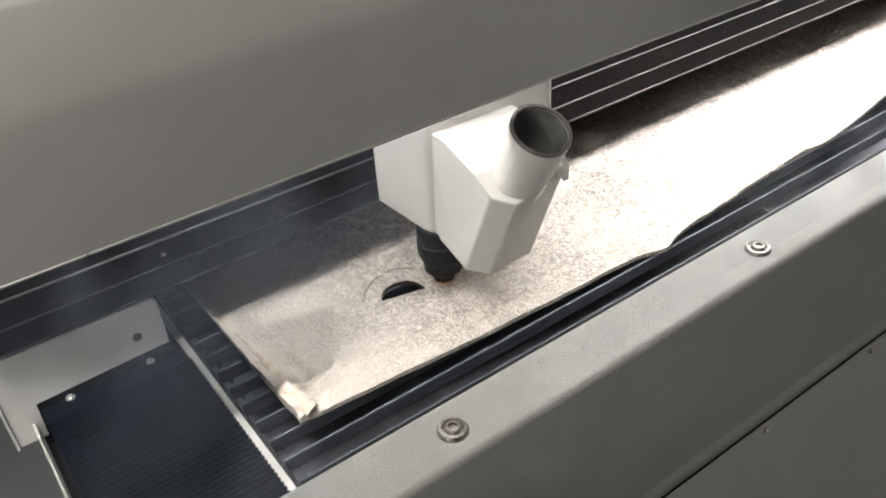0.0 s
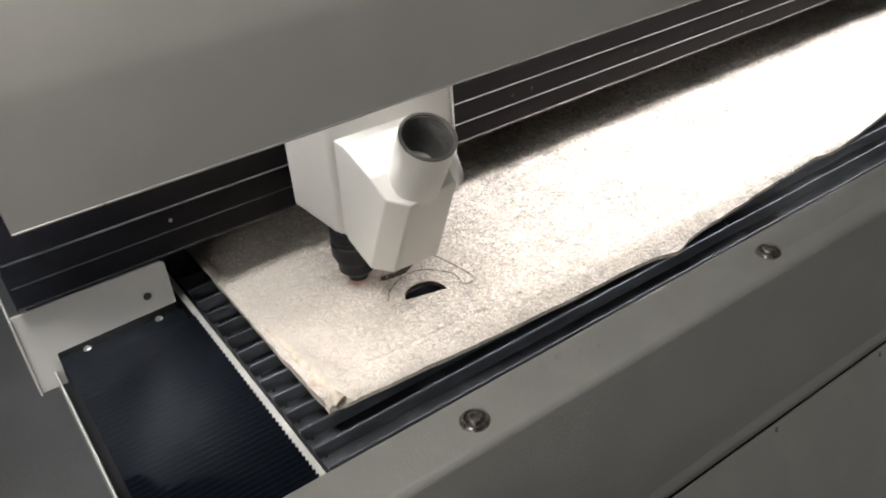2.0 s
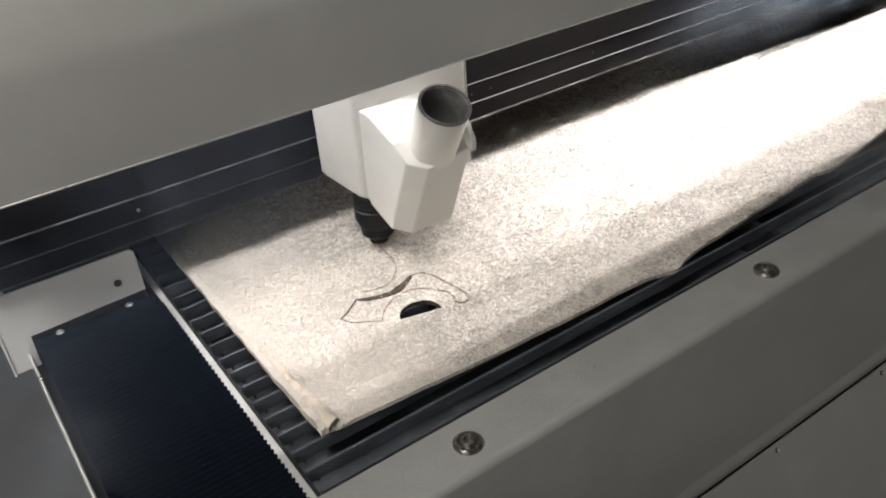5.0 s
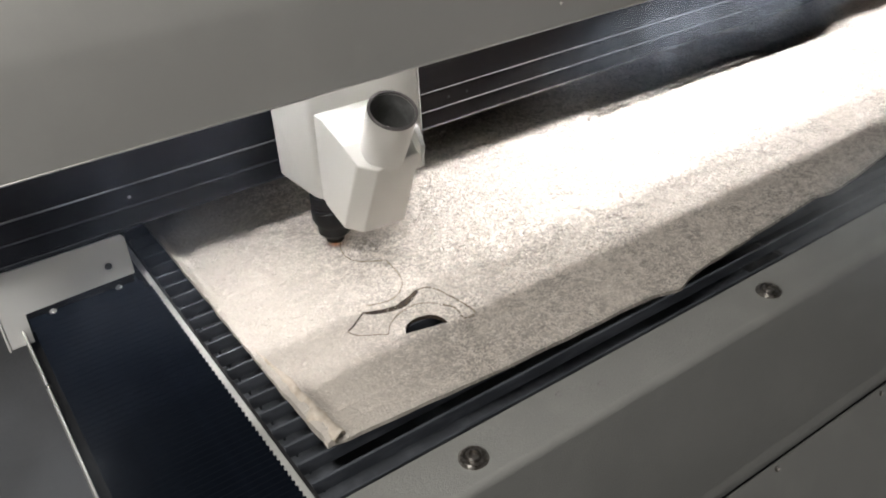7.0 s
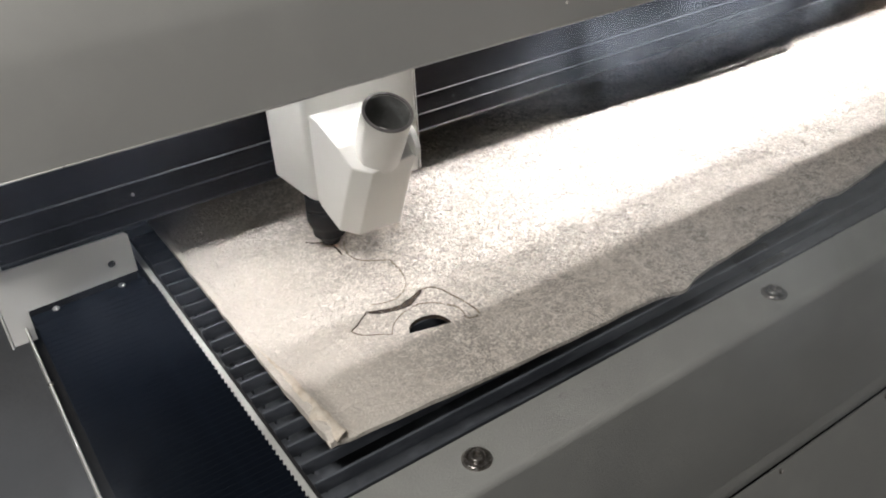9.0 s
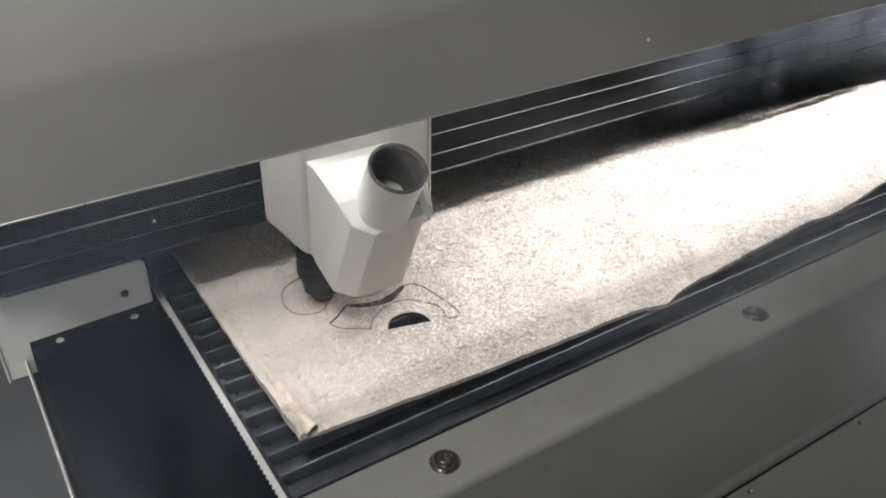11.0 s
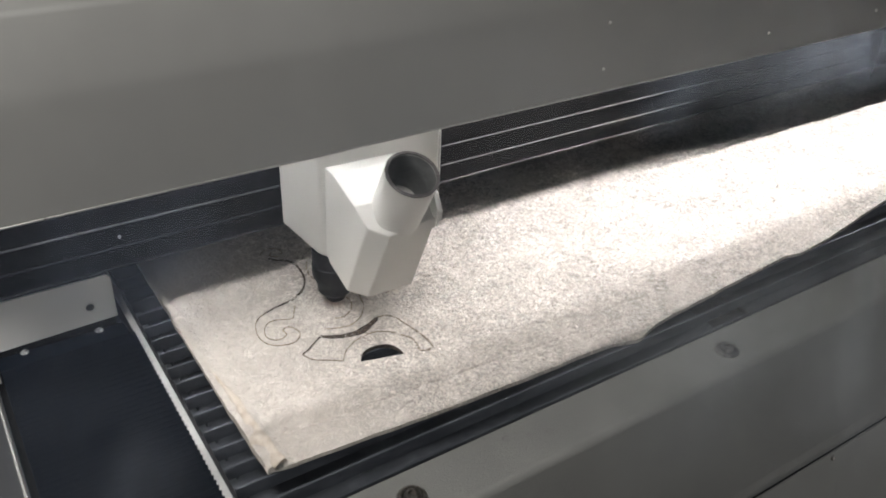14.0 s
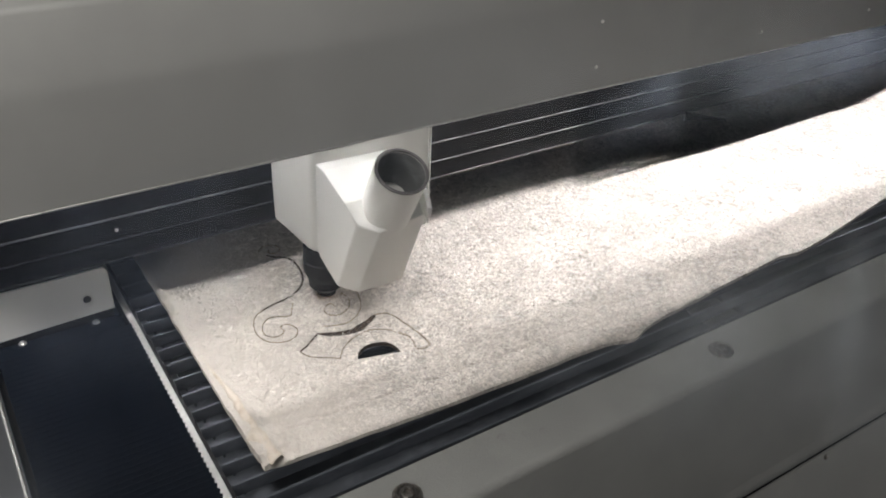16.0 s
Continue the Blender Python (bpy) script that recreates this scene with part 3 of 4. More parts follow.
part_g("end_lining", block(-0.1745, -0.1725, 0.0045, 0.149, 0.2220, 0.386), TRAY, label="unseen dark panel added to soak up bounced light in the hood")
part_g("hood_end", block(-0.177, -0.1755, 0.0, 0.343, 0.2175, 0.388), HOOD)
part_g("hood_hem", block(-0.1765, 1.85, -0.0028, 0.0040, 0.2141, 0.2159, 0.0005), EDGE, label="bare bright lower edge of the hood")
beam_line = [(0.150, 0.064), (0.150, 0.34), (0.33, 0.34), (0.33, 0.10), (0.30, 0.064)]
beam = part_g("beam", prism(beam_line, -0.19, 1.84), BEAM, label="dark anodised aluminium beam")
# Left stretches get darker colours, as if the strips' light missed them.
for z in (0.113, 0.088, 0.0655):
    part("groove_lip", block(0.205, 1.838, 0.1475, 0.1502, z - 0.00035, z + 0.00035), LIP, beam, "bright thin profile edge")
    part("groove_lip", block(-0.188, 0.205, 0.1475 if z > 0.1 else 0.1490, 0.1502, z - 0.0006, z + 0.0006), DULL if z > 0.1 else LIP_DIM, beam, "stretch of profile edge with its shade painted in")
bm = lathe([(0.0018, 0), (0.0018, 0.001), (0.001, 0.0016)], 12)
beam_screw = mesh(bm, "beam_screw", STEEL)
hood_screw = mesh(lathe([(0.0018, 0), (0.0018, 0.001), (0.001, 0.0016)], 12), "hood_screw", WHITE)
beam_hole = mesh(lathe([(0.0020, 0), (0.0020, 0.0004), (0.001, 0.0005)], 12), "beam_screw", TRAY)
for x in (-0.040, 0.377, 0.406, 0.579, 0.684, 0.787):
    ob = new("beam_screw", beam_screw if x < 0 else beam_hole)
    ob.parent = beam
    ob.matrix_basis = pose(x, 0.150, 0.099, 90, 0, 0)
for x, z in ((0.43, 0.288), (0.43, 0.240), (0.691, 0.241), (0.904, 0.241)):
    ob = new("hood_screw", hood_screw)
    ob.parent = hood
    ob.matrix_basis = pose(x, -0.002, z, 90, 0, 0)
# Left strips are set to a weaker glow to dim the light there.
for y, x0, x1, lamp in ((0.058, -0.085, 0.34, LED), (0.058, 0.36, 1.75, LED_FAR), (0.112, -0.085, 0.34, LED_REAR), (0.112, 0.36, 1.75, LED_REAR_FAR)):
    part_g("light_strip", block(x0, x1, y - 0.006, y + 0.006, 0.382, 0.386), lamp, label="glowing white light strip" if x0 > 0 else "left light strip, set dimmer")

part("top_bolt", lathe([(0.0050, 0), (0.0050, 0.003), (0.0035, 0.0045), (0.001, 0.005)], 16), NICKEL, hood, "bright bolt on the hood's top", 40, Matrix.Translation((-0.0655, 0.0330, 0.3655)))
part("cable_clip", prism([(-0.012, 0.0), (-0.010, 0.006), (0.004, 0.010), (0.014, 0.008), (0.016, 0.0)], 0.028, 0.038, "y", 0.001), BLACK, hood, "black clip on the hood's top", at=Matrix.Translation((-0.047, 0, 0.3655)))

# end plate over the bellows, an upside-down L with a side flange
plate_line = [(-0.1975, -0.0405), (-0.1735, -0.0405), (-0.1735, -0.0030), (-0.0535, -0.0005), (-0.0535, 0.047), (-0.0575, 0.0512), (-0.1975, 0.0512)]
end_plate = part_g("end_plate", prism(plate_line, 0.1650, 0.1680, "y", 0.0006), PLATE, label="white sheet end plate")
part("flange", block(-0.2005, -0.1980, 0.1620, 0.46, -0.041, 0.050, 0.0005), PLATE, end_plate)
bm = lathe([(0.0040, 0), (0.0040, 0.0008), (0.0022, 0.001), (0.002, 0.0004)], 16)
part("plate_screw", bm, DULL, end_plate, "dark sunk screw", 40, pose(-0.0785, 0.1650, 0.0190, 90, 0, 0))
part_g("end_carriage", block(-0.175, -0.055, 0.170, 0.30, -0.03, 0.064), TRAY)


# ---------------------------------------------------------------- laser head
head = thing("laser_carriage", "white sheet-metal laser head with duct socket and black nozzle", "laser carriage")
part_h = partial(part, parent=head)


def solid(corners, faces, bevel):
    bm = bmesh.new()
    vs = [bm.verts.new(c) for c in corners]
    for f in faces:
        bm.faces.new([vs[i] for i in f])
    bmesh.ops.recalc_face_normals(bm, faces=bm.faces[:])
    if bevel:
        bmesh.ops.bevel(bm, geom=bm.edges[:], offset=bevel, segments=3, affect="EDGES", profile=0.5)
    return bm


shell_top = 0.368
foot = [(0.159, 0.1285, 0.0800), (0.1722, 0.0715, 0.0675), (0.1750, 0.0645, 0.0672), (0.1815, 0.0600, 0.0672), (0.1950, 0.0575, 0.0672), (0.3070, 0.0545, 0.0680), (0.3070, 0.1285, 0.072)]
n = len(foot)
shell = solid(foot + [(x, y, shell_top) for x, y, z in foot],
              [tuple(range(n))[::-1], tuple(range(n, 2 * n))] + [(i, (i + 1) % n, n + (i + 1) % n, n + i) for i in range(n)], 0.0)
shell_ob = part_h("shell", shell, WHITE, label="white enamelled sheet shell", smooth=28)
shell_ob.modifiers.new("round", "BEVEL").width = 0.0030
shell_ob.modifiers["round"].segments = 3
part_h("edge_trim", block(0.3068, 0.3082, 0.0535, 0.1280, 0.070, shell_top, 0.0004), WHITE, label="bare bright sheet edge")
part_h("carriage", block(0.19, 0.31, 0.130, 0.149, 0.10, 0.30, 0.003), BLACK)

duct_corners = [
    (0.1785, 0.0595, 0.1700), (0.2640, 0.0595, 0.1700),     # 0 1 against the shell
    (0.1780, 0.0420, 0.1700), (0.2640, 0.0420, 0.1700),     # 2 3 top
    (0.1832, 0.0085, 0.1497), (0.2640, 0.0085, 0.1497),     # 4 5 ledge, back
    (0.1905, -0.0025, 0.1290), (0.2070, -0.0170, 0.1240),   # 6 7 ledge, side and nose
    (0.2640, -0.0100, 0.1262),                              # 8 ledge, far end
    (0.1795, 0.0213, 0.0485), (0.1985, 0.0124, 0.0396),     # 9 10 lower lip
    (0.2560, 0.0221, 0.0304),                               # 11 lower lip, far end
    (0.1780, 0.0465, 0.0600), (0.2600, 0.0465, 0.0540),     # 12 13 lower sides
    (0.1780, 0.0640, 0.0660), (0.2640, 0.0640, 0.0660),     # 14 15 bottom back
]
duct_faces = [(0, 1, 3, 2), (2, 3, 5, 4), (4, 5, 8, 7, 6), (6, 7, 10, 9), (7, 8, 11, 10), (9, 10, 11, 13, 12), (12, 13, 15, 14), (14, 15, 1, 0),
              (0, 2, 4, 6, 9, 12, 14), (1, 15, 13, 11, 8, 5, 3)]
duct = part_h("duct", solid(duct_corners, duct_faces, 0.0), WHITE, label="white folded fume duct", smooth=25)
duct.modifiers.new("round", "BEVEL").width = 0.0014
duct.modifiers["round"].segments = 2
duct.modifiers["round"].angle_limit = radians(14)
part("side_lug", prism([(-0.0160, 0.1240), (0.0150, 0.1400), (0.0150, 0.1560), (0.0040, 0.1600), (-0.0080, 0.1520), (-0.0170, 0.1360)], 0.2600, 0.2660, bevel=0.0010), WHITE, duct, "small rounded lug beside the pipe")
R, W, LEN = 0.0258, 0.0024, 0.066
socket = part("pipe", lathe([(R, 0), (R, LEN - 0.0008), (R - 0.0008, LEN), (R - W + 0.0006, LEN), (R - W, LEN - 0.0008), (R - W, 0.012)], 48), WHITE, duct, "white round pipe socket", 40,
              pose(0.2266, -0.0241 + LEN * math.sin(radians(29)), 0.1880 - LEN * math.cos(radians(29)), 29, 0, 0))
# The lining is a darker grey than the pipe's outside.
part("lining", lathe([(R - W - 0.0003, 0.013), (R - W - 0.0003, LEN - 0.002), (R - W - 0.0009, LEN - 0.002), (R - W - 0.0009, 0.014), (0.004, 0.0145), (0.004, 0.013)], 48, True), PIPE_IN, socket, "grey pipe lining, darker than the pipe", 40)
part("rim", lathe([(R + 0.0001, LEN - 0.0016), (R + 0.0001, LEN + 0.0003), (R - W - 0.0002, LEN + 0.0003), (R - W - 0.0002, LEN - 0.0016)], 48, True), LIP, socket, "dark cut rim of the pipe", 40)
nozzle = part_h("nozzle", lathe([(0.010, 0.068), (0.0225, 0.068), (0.0230, 0.066), (0.0230, 0.056), (0.0222, 0.055), (0.0222, 0.051), (0.0236, 0.050), (0.0236, 0.037), (0.0200, 0.0285), (0.0188, 0.0265),
                                 (0.0185, 0.0175), (0.0120, 0.0110), (0.0108, 0.0100), (0.0102, 0.0050), (0.0030, 0.0048)][::-1], 40), BLACK, label="black anodised nozzle", smooth=35, at=Matrix.Translation((0.1920, 0.0750, 0)))
part("spark", lathe([(0.0004, 0.0008), (0.0018, 0.0012), (0.0016, 0.0022), (0.0003, 0.0034)], 10), SPARK, nozzle, "glowing orange cutting spark")


# ---------------------------------------------------------------- bellows
FOLDS, FRONT, FLAP = 110, -0.34, 0.0056
bellows = thing("bellows", "black pleated cloth bellows covering the side rail", "bellows")
part("tab", block(-0.1720, -0.0500, -0.026, 0.0, -0.0112, -0.0095, 0.0004), CLOTH, bellows, "flat black bellows tab", at=Matrix.Translation((0, 0.164, 0)))
tab = bellows.children[0]
for x in (-0.0753, -0.1468):
    bm = lathe([(0.0040, 0), (0.0040, 0.0012), (0.0026, 0.0026), (0.0008, 0.0028)], 16)
    part("tab_screw", bm, NICKEL, tab, "shiny round-headed screw", 40, Matrix.Translation((x, -0.0030, -0.0095)))
flap_mesh = mesh(prism([(0, -0.0002), (FLAP, -0.0002), (FLAP, 0.0005), (FLAP - 0.0007, 0.0005), (FLAP - 0.0009, 0.0002), (0.0009, 0.0002), (0.0007, 0.0005), (0, 0.0005)], -0.1715, -0.0453), "flap", CLOTH)
# Ridge faces take a lighter colour: the folds' highlights are painted in.
flap_mesh.materials.append(RIDGE)
for face in flap_mesh.polygons:
    if face.center.z > 0.00045:
        face.material_index = 1
flaps = []
for i in range(2 * FOLDS):
    ob = new("flap", flap_mesh)
    ob.parent = bellows
    flaps.append(ob)


# ---------------------------------------------------------------- smoke
def smoke_material(name, colour, density, seed, lo=0.34, hi=0.78):
    """Thin haze: mostly clear, with a soft ragged outline and finer curls inside."""
    m = bpy.data.materials.new(name)
    m.use_nodes = True
    nodes, links = m.node_tree.nodes, m.node_tree.links
    nodes.remove(nodes["Principled BSDF"])
    coord = nodes.new("ShaderNodeTexCoord")

    def value(kind, *ins, op=None):
        n = nodes.new(kind)
        if op:
            n.operation = op
        elif kind == "ShaderNodeMapRange":
            n.interpolation_type = "SMOOTHSTEP"
        for k, v in enumerate(ins):
            if isinstance(v, bpy.types.NodeSocket):
                links.new(v, n.inputs[k])
            elif v is not None:
                n.inputs[k].default_value = v
        return n.outputs["Value"] if "Value" in n.outputs else n.outputs[0]

    def turbulence(scale, detail, warp):
        n = nodes.new("ShaderNodeTexNoise")
        n.inputs["Scale"].default_value, n.inputs["Detail"].default_value, n.inputs["Distortion"].default_value = scale, detail, warp
        shift = nodes.new("ShaderNodeMapping")
        shift.inputs["Location"].default_value = (seed * 3.1, seed * 1.7, 0)
        shift.inputs["Scale"].default_value = (1, 1, 0.6)
        links.new(coord.outputs["Object"], shift.inputs["Vector"])
        links.new(shift.outputs["Vector"], n.inputs["Vector"])
        return n.outputs["Fac"]

    flat = nodes.new("ShaderNodeSeparateXYZ")
    links.new(coord.outputs["Generated"], flat.inputs[0])
    u = value("ShaderNodeMath", flat.outputs[0], 0.5, op="SUBTRACT")
    v = value("ShaderNodeMath", flat.outputs[2], 0.5, op="SUBTRACT")
    r2 = value("ShaderNodeMath", value("ShaderNodeMath", u, u, op="MULTIPLY"), value("ShaderNodeMath", v, v, op="MULTIPLY"), op="ADD")
    rim = value("ShaderNodeMapRange", value("ShaderNodeMath", r2, 0.5, op="POWER"), 0.06, 0.47, 1.0, 0.0)
    cloud = value("ShaderNodeMapRange", turbulence(8, 3, 0.6), lo, hi, 0.0, 1.0)
    curl = value("ShaderNodeMapRange", turbulence(20, 4, 0.3), 0.25, 0.75, 0.5, 1.0)
    alpha = value("ShaderNodeMath", value("ShaderNodeMath", rim, cloud, op="MULTIPLY"), curl, op="MULTIPLY")
    alpha = value("ShaderNodeMath", alpha, density, op="MULTIPLY")
    clear, veil, thru, both, mix = (nodes.new(k) for k in ("ShaderNodeBsdfTransparent", "ShaderNodeBsdfDiffuse", "ShaderNodeBsdfTranslucent", "ShaderNodeMixShader", "ShaderNodeMixShader"))
    veil.inputs[0].default_value = thru.inputs[0].default_value = (*colour, 1)
    links.new(veil.outputs[0], both.inputs[1])
    links.new(thru.outputs[0], both.inputs[2])
    links.new(alpha, mix.inputs[0])
    links.new(clear.outputs[0], mix.inputs[1])
    links.new(both.outputs[0], mix.inputs[2])
    links.new(mix.outputs[0], nodes["Material Output"].inputs["Surface"])
    return m


# each tint has one or two layers of its own pattern
SMOKE_TINTS = [[smoke_material("smoke", (0.84, 0.90, 0.98), 0.29, 1, 0.16)],
               [smoke_material("smoke", (0.78, 0.85, 0.96), 0.29, 2, 0.22)],
               [smoke_material("smoke", (0.72, 0.82, 1.0), 0.30, 3, 0.34)],
               [smoke_material("smoke", (0.66, 0.46, 0.27), 0.27, 4, 0.10)],
               [smoke_material("smoke", (0.62, 0.74, 1.0), 0.10, 5, 0.10)],
               [smoke_material("smoke", (0.72, 0.80, 0.92), 0.14, 6, 0.0)],
               [smoke_material("smoke", (0.74, 0.83, 1.0), 0.28, 7, 0.22, 0.72), smoke_material("smoke", (0.74, 0.83, 1.0), 0.28, 10, 0.26, 0.72)]]


def smoke_wisp(width, height, seed, tint, layer, rumple=1.0):
    """One billow of smoke: a rumpled, curling veil."""
    bm = bmesh.new()
    nu, nv = 22, 16
    grid = []
    for i in range(nu + 1):
        col = []
        for j in range(nv + 1):
            u, v = i / nu - 0.5, j / nv - 0.5
            d = 0.10 * width * noise.noise((u * 3 + seed, v * 3, seed)) + 0.05 * width * noise.noise((u * 8, v * 8 + seed, seed))
            col.append(bm.verts.new((u * width, rumple * (d + 0.12 * width * (u * u - v * v)), v * height)))
        grid.append(col)
    for i in range(nu):
        for j in range(nv):
            bm.faces.new((grid[i][j], grid[i + 1][j], grid[i + 1][j + 1], grid[i][j + 1]))
    label = "thin brownish laser smoke drifting over the felt" if tint == 3 else "thin bluish-white laser smoke drifting over the bed"
    ob = tagged(part("smoke_wisp", bm, SMOKE_TINTS[tint][layer], None, smooth=180), label, "smoke", "smoke wisps")
    return ob


def travel_at(t):
    for (t0, g0, h0), (t1, g1, h1) in zip(TRAVEL, TRAVEL[1:]):
        if t <= t1:
            return g0 + (g1 - g0) * (t - t0) / (t1 - t0)
    return TRAVEL[-1][1]


def along_beam(off, rows):
    """Smoke held between hood and beam: it goes with the beam along y and drifts along x."""
    out = []
    times = sorted({r[0] for r in rows} | {r[0] for r in TRAVEL})
    for t in times:
        for (t0, *a), (t1, *b) in zip(rows, rows[1:]):
            if t0 <= t <= t1:
                k = (t - t0) / (t1 - t0)
                x, z, lean = (p + (q - p) * k for p, q in zip(a, b))
                out.append((t, x, travel_at(t) + off, z, lean))
                break
    return out


# width, height, tint, heading, tilt, then seconds with place and lean
WISPS = [
    (0.42, 0.26, 2, 0, -18, along_beam(0.040, [(0, 0.03, 0.145, 0), (0.5, -0.01, 0.150, 6), (1, -0.10, 0.135, 12), (1.5, -0.60, 0.14, 16), (2.5, -0.90, 0.125, 20), (6, -1.0, 0.235, 20), (16, -1.1, 0.335, 20)])),
    (0.34, 0.22, 2, 0, -18, along_beam(0.072, [(0, -0.06, 0.125, 0), (0.5, -0.13, 0.135, 5), (1, -0.22, 0.115, 10), (1.5, -0.60, 0.12, 10), (3, -0.9, 0.125, 10), (16, -1.0, 0.225, 10)])),
    (0.30, 0.20, 4, 0, -18, [(0, -0.08, 0.02, 0.085, 8), (1, -0.10, -0.03, 0.085, 10), (1.5, -0.42, -0.02, 0.085, 12), (2.3, -0.42, 0.05, 0.080, 15), (3, -0.13, 0.10, 0.075, 18), (5, -0.15, 0.20, 0.075, 5), (7.5, -0.08, 0.22, 0.075, 0), (9, -0.09, 0.20, 0.075, 5),
                     (12, -0.13, 0.20, 0.085, 10), (14, -0.06, 0.22, 0.075, 0), (16, -0.09, 0.16, 0.085, -10)]),
    (0.56, 0.18, 0, 0, -18, [(0, 0.55, -0.085, 0.035, 0), (1.5, 0.60, -0.085, 0.035, 5), (3.5, 0.66, -0.085, 0.040, 0), (5, 0.70, -0.080, 0.045, 10), (8, 0.64, -0.09, 0.050, 0), (12, 0.58, -0.11, 0.055, 5), (14.5, 0.52, -0.13, 0.060, 0), (16, 0.52, -0.12, 0.060, -5)]),
    (0.80, 0.21, 6, 0, -2, along_beam(0.141, [(0, 1.7, 0.100, 0), (3, 1.35, 0.100, 2), (4.5, 1.02, 0.100, 0), (7.5, 0.76, 0.095, -2), (8, 0.72, 0.095, 2), (9, 0.68, 0.095, 3), (9.5, 0.74, 0.095, 3), (12, 0.98, 0.105, 4), (13, 0.96, 0.105, 2), (14.5, 0.90, 0.105, 0), (16, 0.86, 0.105, -2)])),
    (0.60, 0.20, 1, 0, -2, along_beam(0.126, [(0, 1.9, 0.115, 10), (5, 0.92, 0.105, 4), (7.5, 0.85, 0.125, 0), (8, 0.78, 0.135, 4), (9, 0.76, 0.125, 10), (12, 0.83, 0.135, 0), (14.5, 1.01, 0.125, 5), (16, 0.94, 0.135, 10)])),
    (0.52, 0.20, 1, 0, -2, along_beam(0.126, [(0, 2.2, 0.100, 10), (6, 1.35, 0.100, 0), (8, 1.05, 0.120, 4), (12, 1.15, 0.120, 0), (14.5, 0.86, 0.120, 5), (16, 0.80, 0.110, 0)])),
    (0.46, 0.22, 3, 0, -18, [(0, 1.6, 0.02, 0.11, 0), (4, 1.05, 0.0, 0.11, 4), (5, 0.80, 0.005, 0.105, -6), (7.5, 0.94, 0.15, 0.095, 0), (8, 0.93, 0.16, 0.095, 0), (9.5, 0.98, 0.10, 0.095, 0), (12, 1.12, 0.07, 0.105, 6), (15, 1.10, 0.07, 0.105, 0), (16, 1.02, 0.06, 0.105, 5)]),
    (0.56, 0.30, 0, -34, -20, [(0, 1.6, -0.60, 0.130, 0), (5, 1.2, -0.40, 0.130, 4), (8, 0.36, -0.20, 0.140, 0), (12, 0.32, -0.20, 0.120, 6), (14, 0.31, -0.20, 0.130, 0), (16, 0.33, -0.19, 0.150, 8)]),
    (0.95, 0.34, 0, 0, -18, [(0, 1.9, -0.3, 0.5, 0), (8, 1.5, -0.2, 0.40, 0), (10.5, 0.95, 0.0, 0.28, 3), (12, 0.66, 0.03, 0.26, 5), (14.5, 0.82, 0.04, 0.26, -4), (16, 0.78, 0.04, 0.26, 4)]),
    (0.40, 0.30, 1, -34, -20, [(0, -0.45, 0.1, -0.25, 0), (4, -0.40, 0.12, -0.22, 8), (8, -0.36, 0.20, -0.20, 0), (12, -0.32, 0.12, -0.18, 8), (16, -0.33, 0.16, -0.16, 0)]),
    (0.36, 0.24, 2, 0, -18, along_beam(0.055, [(0, 0.10, 0.135, 0), (0.5, 0.02, 0.140, 5), (1, -0.06, 0.125, 8), (1.5, -0.55, 0.13, 10), (2.5, -0.9, 0.15, 10), (16, -1.0, 0.3, 10)])),
    (0.85, 0.19, 6, 0, -2, along_beam(0.133, [(0, 2.0, 0.105, 0), (4, 1.35, 0.105, 2), (5, 1.12, 0.105, 2), (7.5, 0.98, 0.095, 0), (8, 0.94, 0.095, 2), (9, 0.96, 0.095, 3), (10.5, 1.10, 0.105, 4), (12, 1.20, 0.105, 4), (16, 1.15, 0.105, -2)])),
    (0.66, 0.27, 0, 0, -18, [(0, 0.95, -0.08, 0.04, 0), (3.5, 0.90, -0.09, 0.04, 4), (5, 0.86, -0.09, 0.045, -6), (8, 0.62, -0.13, 0.070, 0), (12, 0.52, -0.16, 0.080, 6), (14.5, 0.44, -0.18, 0.085, 0), (16, 0.46, -0.17, 0.085, 5)]),
    (1.05, 0.46, 5, 0, -18, [(0, -1.5, -0.14, 0.40, 0), (5, -1.2, -0.14, 0.38, 0), (8, -0.75, -0.13, 0.30, 0), (9.5, -0.50, -0.12, 0.28, 0), (12, 0.12, -0.12, 0.26, 0), (14, 0.18, -0.12, 0.26, 2), (16, 0.20, -0.12, 0.26, 0)]),
    (0.62, 0.30, 4, 0, -18, along_beam(0.104, [(0, -0.5, 0.150, 0), (2, -0.3, 0.150, 5), (3, -0.05, 0.140, 8), (5, 0.02, 0.120, 0), (8, -0.04, 0.130, 0), (9.5, -0.14, 0.150, 8), (12, -0.07, 0.150, 8), (14.5, -0.05, 0.130, 0), (16, -0.04, 0.130, 0)])),
    (0.28, 0.18, 2, -34, -20, [(0, -0.075, 0.10, 0.065, 0), (0.5, -0.09, 0.10, 0.070, 6), (1, -0.11, 0.08, 0.075, 10), (1.5, -0.50, 0.06, 0.09, 14), (2.5, -0.75, 0.06, 0.11, 14), (16, -0.80, 0.06, 0.13, 10)]),
    (0.30, 0.22, 5, -34, -20, [(0, -0.09, -0.06, 0.050, 0), (0.5, -0.11, -0.05, 0.055, 6), (1, -0.12, -0.03, 0.055, 10), (1.5, -0.16, 0.02, 0.060, 8), (3, -0.10, 0.06, 0.050, 4), (4, -0.18, 0.10, 0.050, 0), (8, -0.22, 0.05, 0.050, 6), (12, -0.16, -0.03, 0.060, 0), (13.6, -0.12, 0.02, 0.060, 6), (16, -0.20, 0.0, 0.060, 0)]),
]
wisps = []
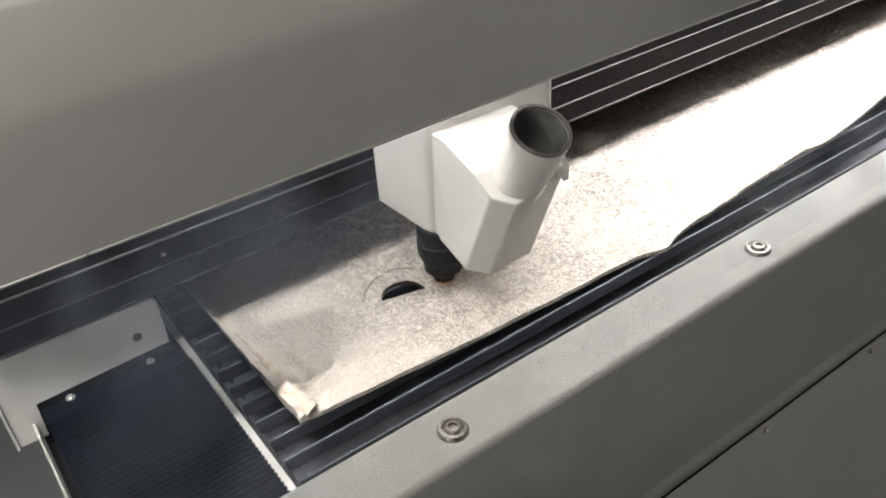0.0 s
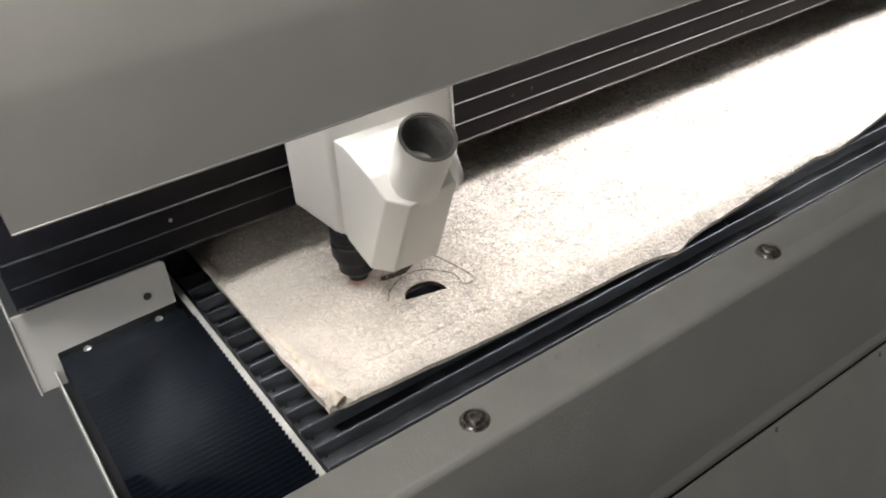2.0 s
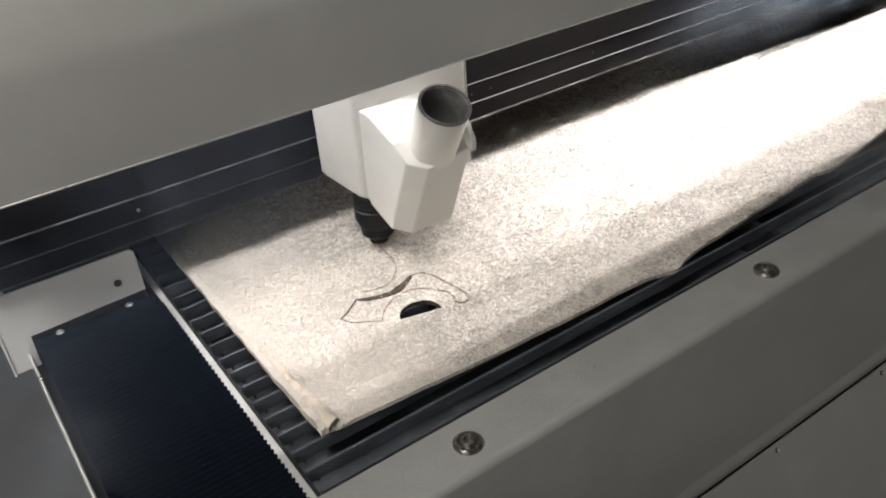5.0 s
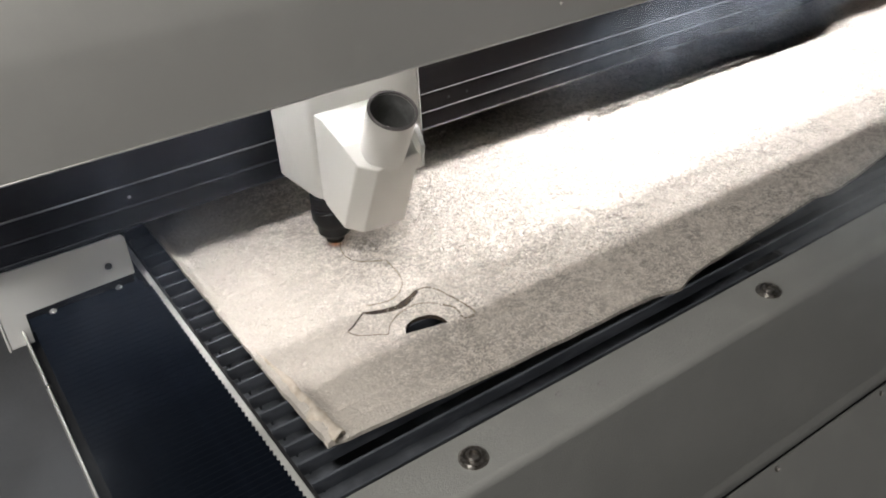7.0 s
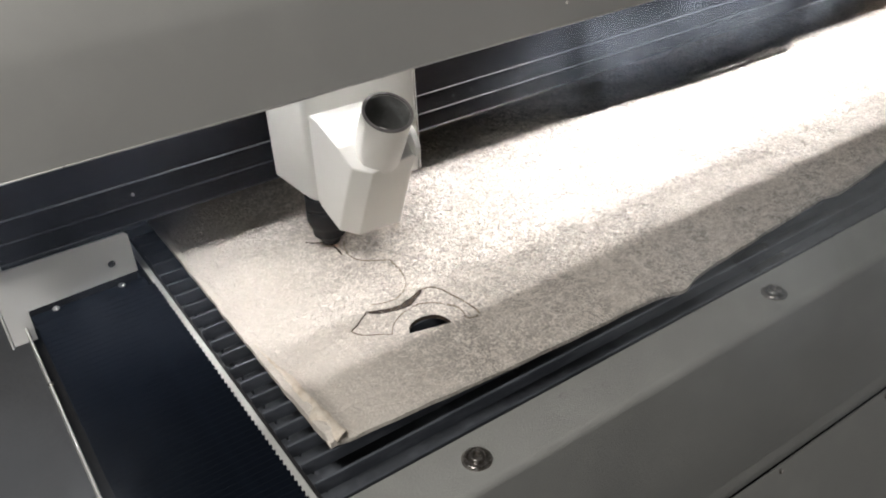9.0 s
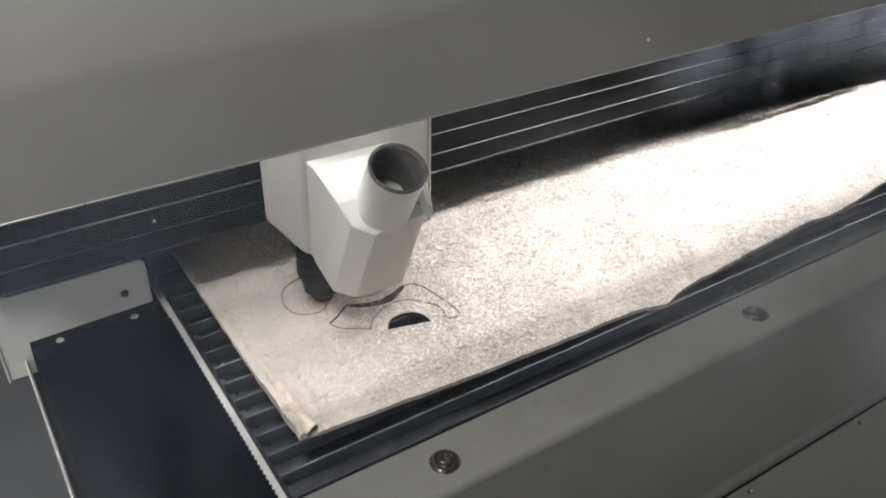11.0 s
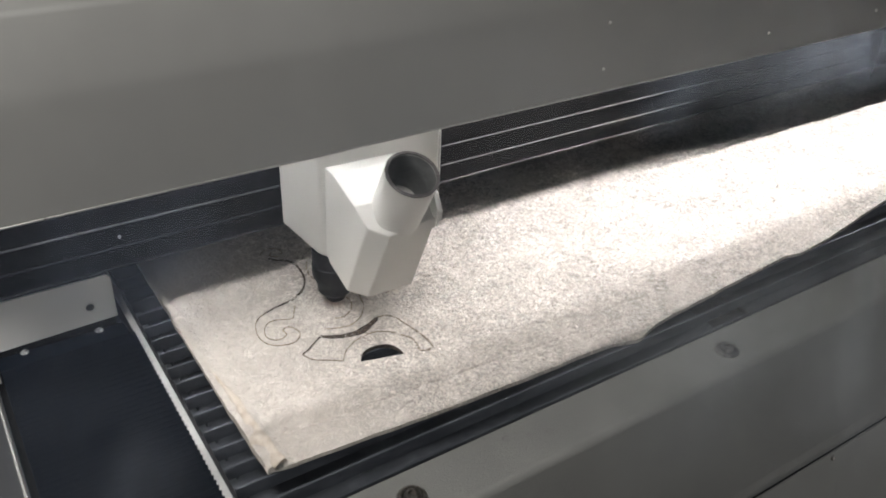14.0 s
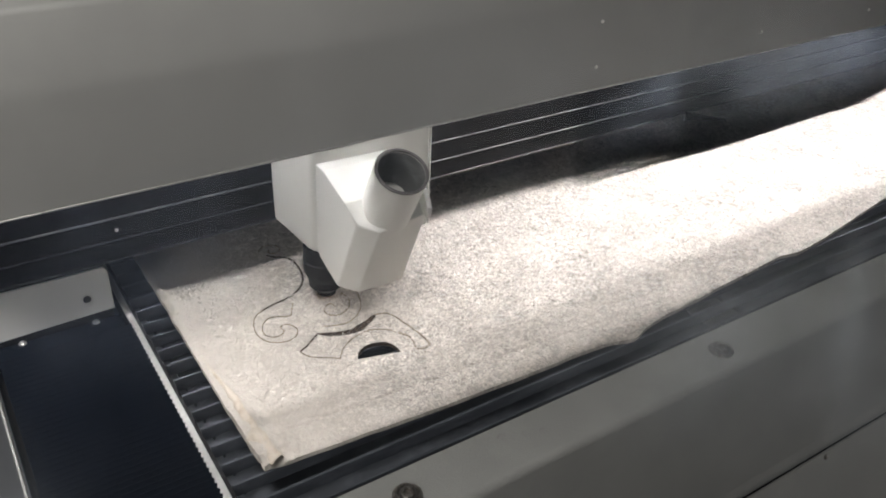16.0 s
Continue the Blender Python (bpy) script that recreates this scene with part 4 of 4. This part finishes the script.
for k, (w, h, tint, heading, tilt, rows) in enumerate(WISPS):
    for layer in range(len(SMOKE_TINTS[tint])):
        veil = smoke_wisp(w, h, 1.7 * k + 0.4 + 9 * layer, tint, layer, 1.0 if heading else 0.10 if tilt < -9 else 0.006)
        wisps.append((veil, heading, tilt, [(t, x + 0.02 * layer, y - 0.004 * layer, z, lean) for t, x, y, z, lean in rows]))


# ---------------------------------------------------------------- motions
def motions():
    walk(gantry, [(t, pose(0, g, 0)) for t, g, h in TRAVEL])
    walk(head, [(t, pose(h, g, 0)) for t, g, h in TRAVEL])
    walk(tab, [(t, pose(0, 0.164 + g, 0)) for t, g, h in TRAVEL])
    for i, ob in enumerate(flaps):
        rows = []
        for t, g, h in TRAVEL:
            span, u = 0.138 + g - FRONT, i / (2 * FOLDS)
            y = FRONT + span * u * (0.5 + 0.5 * u)
            half = span * (0.5 + u + 0.25 / FOLDS) / (2 * FOLDS)
            rise = math.degrees(math.acos(min(1, half / FLAP)))
            top = -0.0045
            low = top - FLAP * math.sin(radians(rise))
            up = i % 2 == 0
            rows.append((t, pose(0, y, low if up else top, rise if up else -rise, 0, 0)))
        walk(ob, rows)
    for ob, heading, tilt, rows in wisps:
        walk(ob, [(t, pose(x, y, z, tilt, lean, heading)) for t, x, y, z, lean in rows])
    for ob, when in kerf_parts:
        if when > 0:
            walk(ob, [(0, pose(0, 0, -0.0032)), (when, pose(0, 0, -0.0032)), (when + 0.1, pose(0, 0, 0)), (16, pose(0, 0, 0))])


motions()
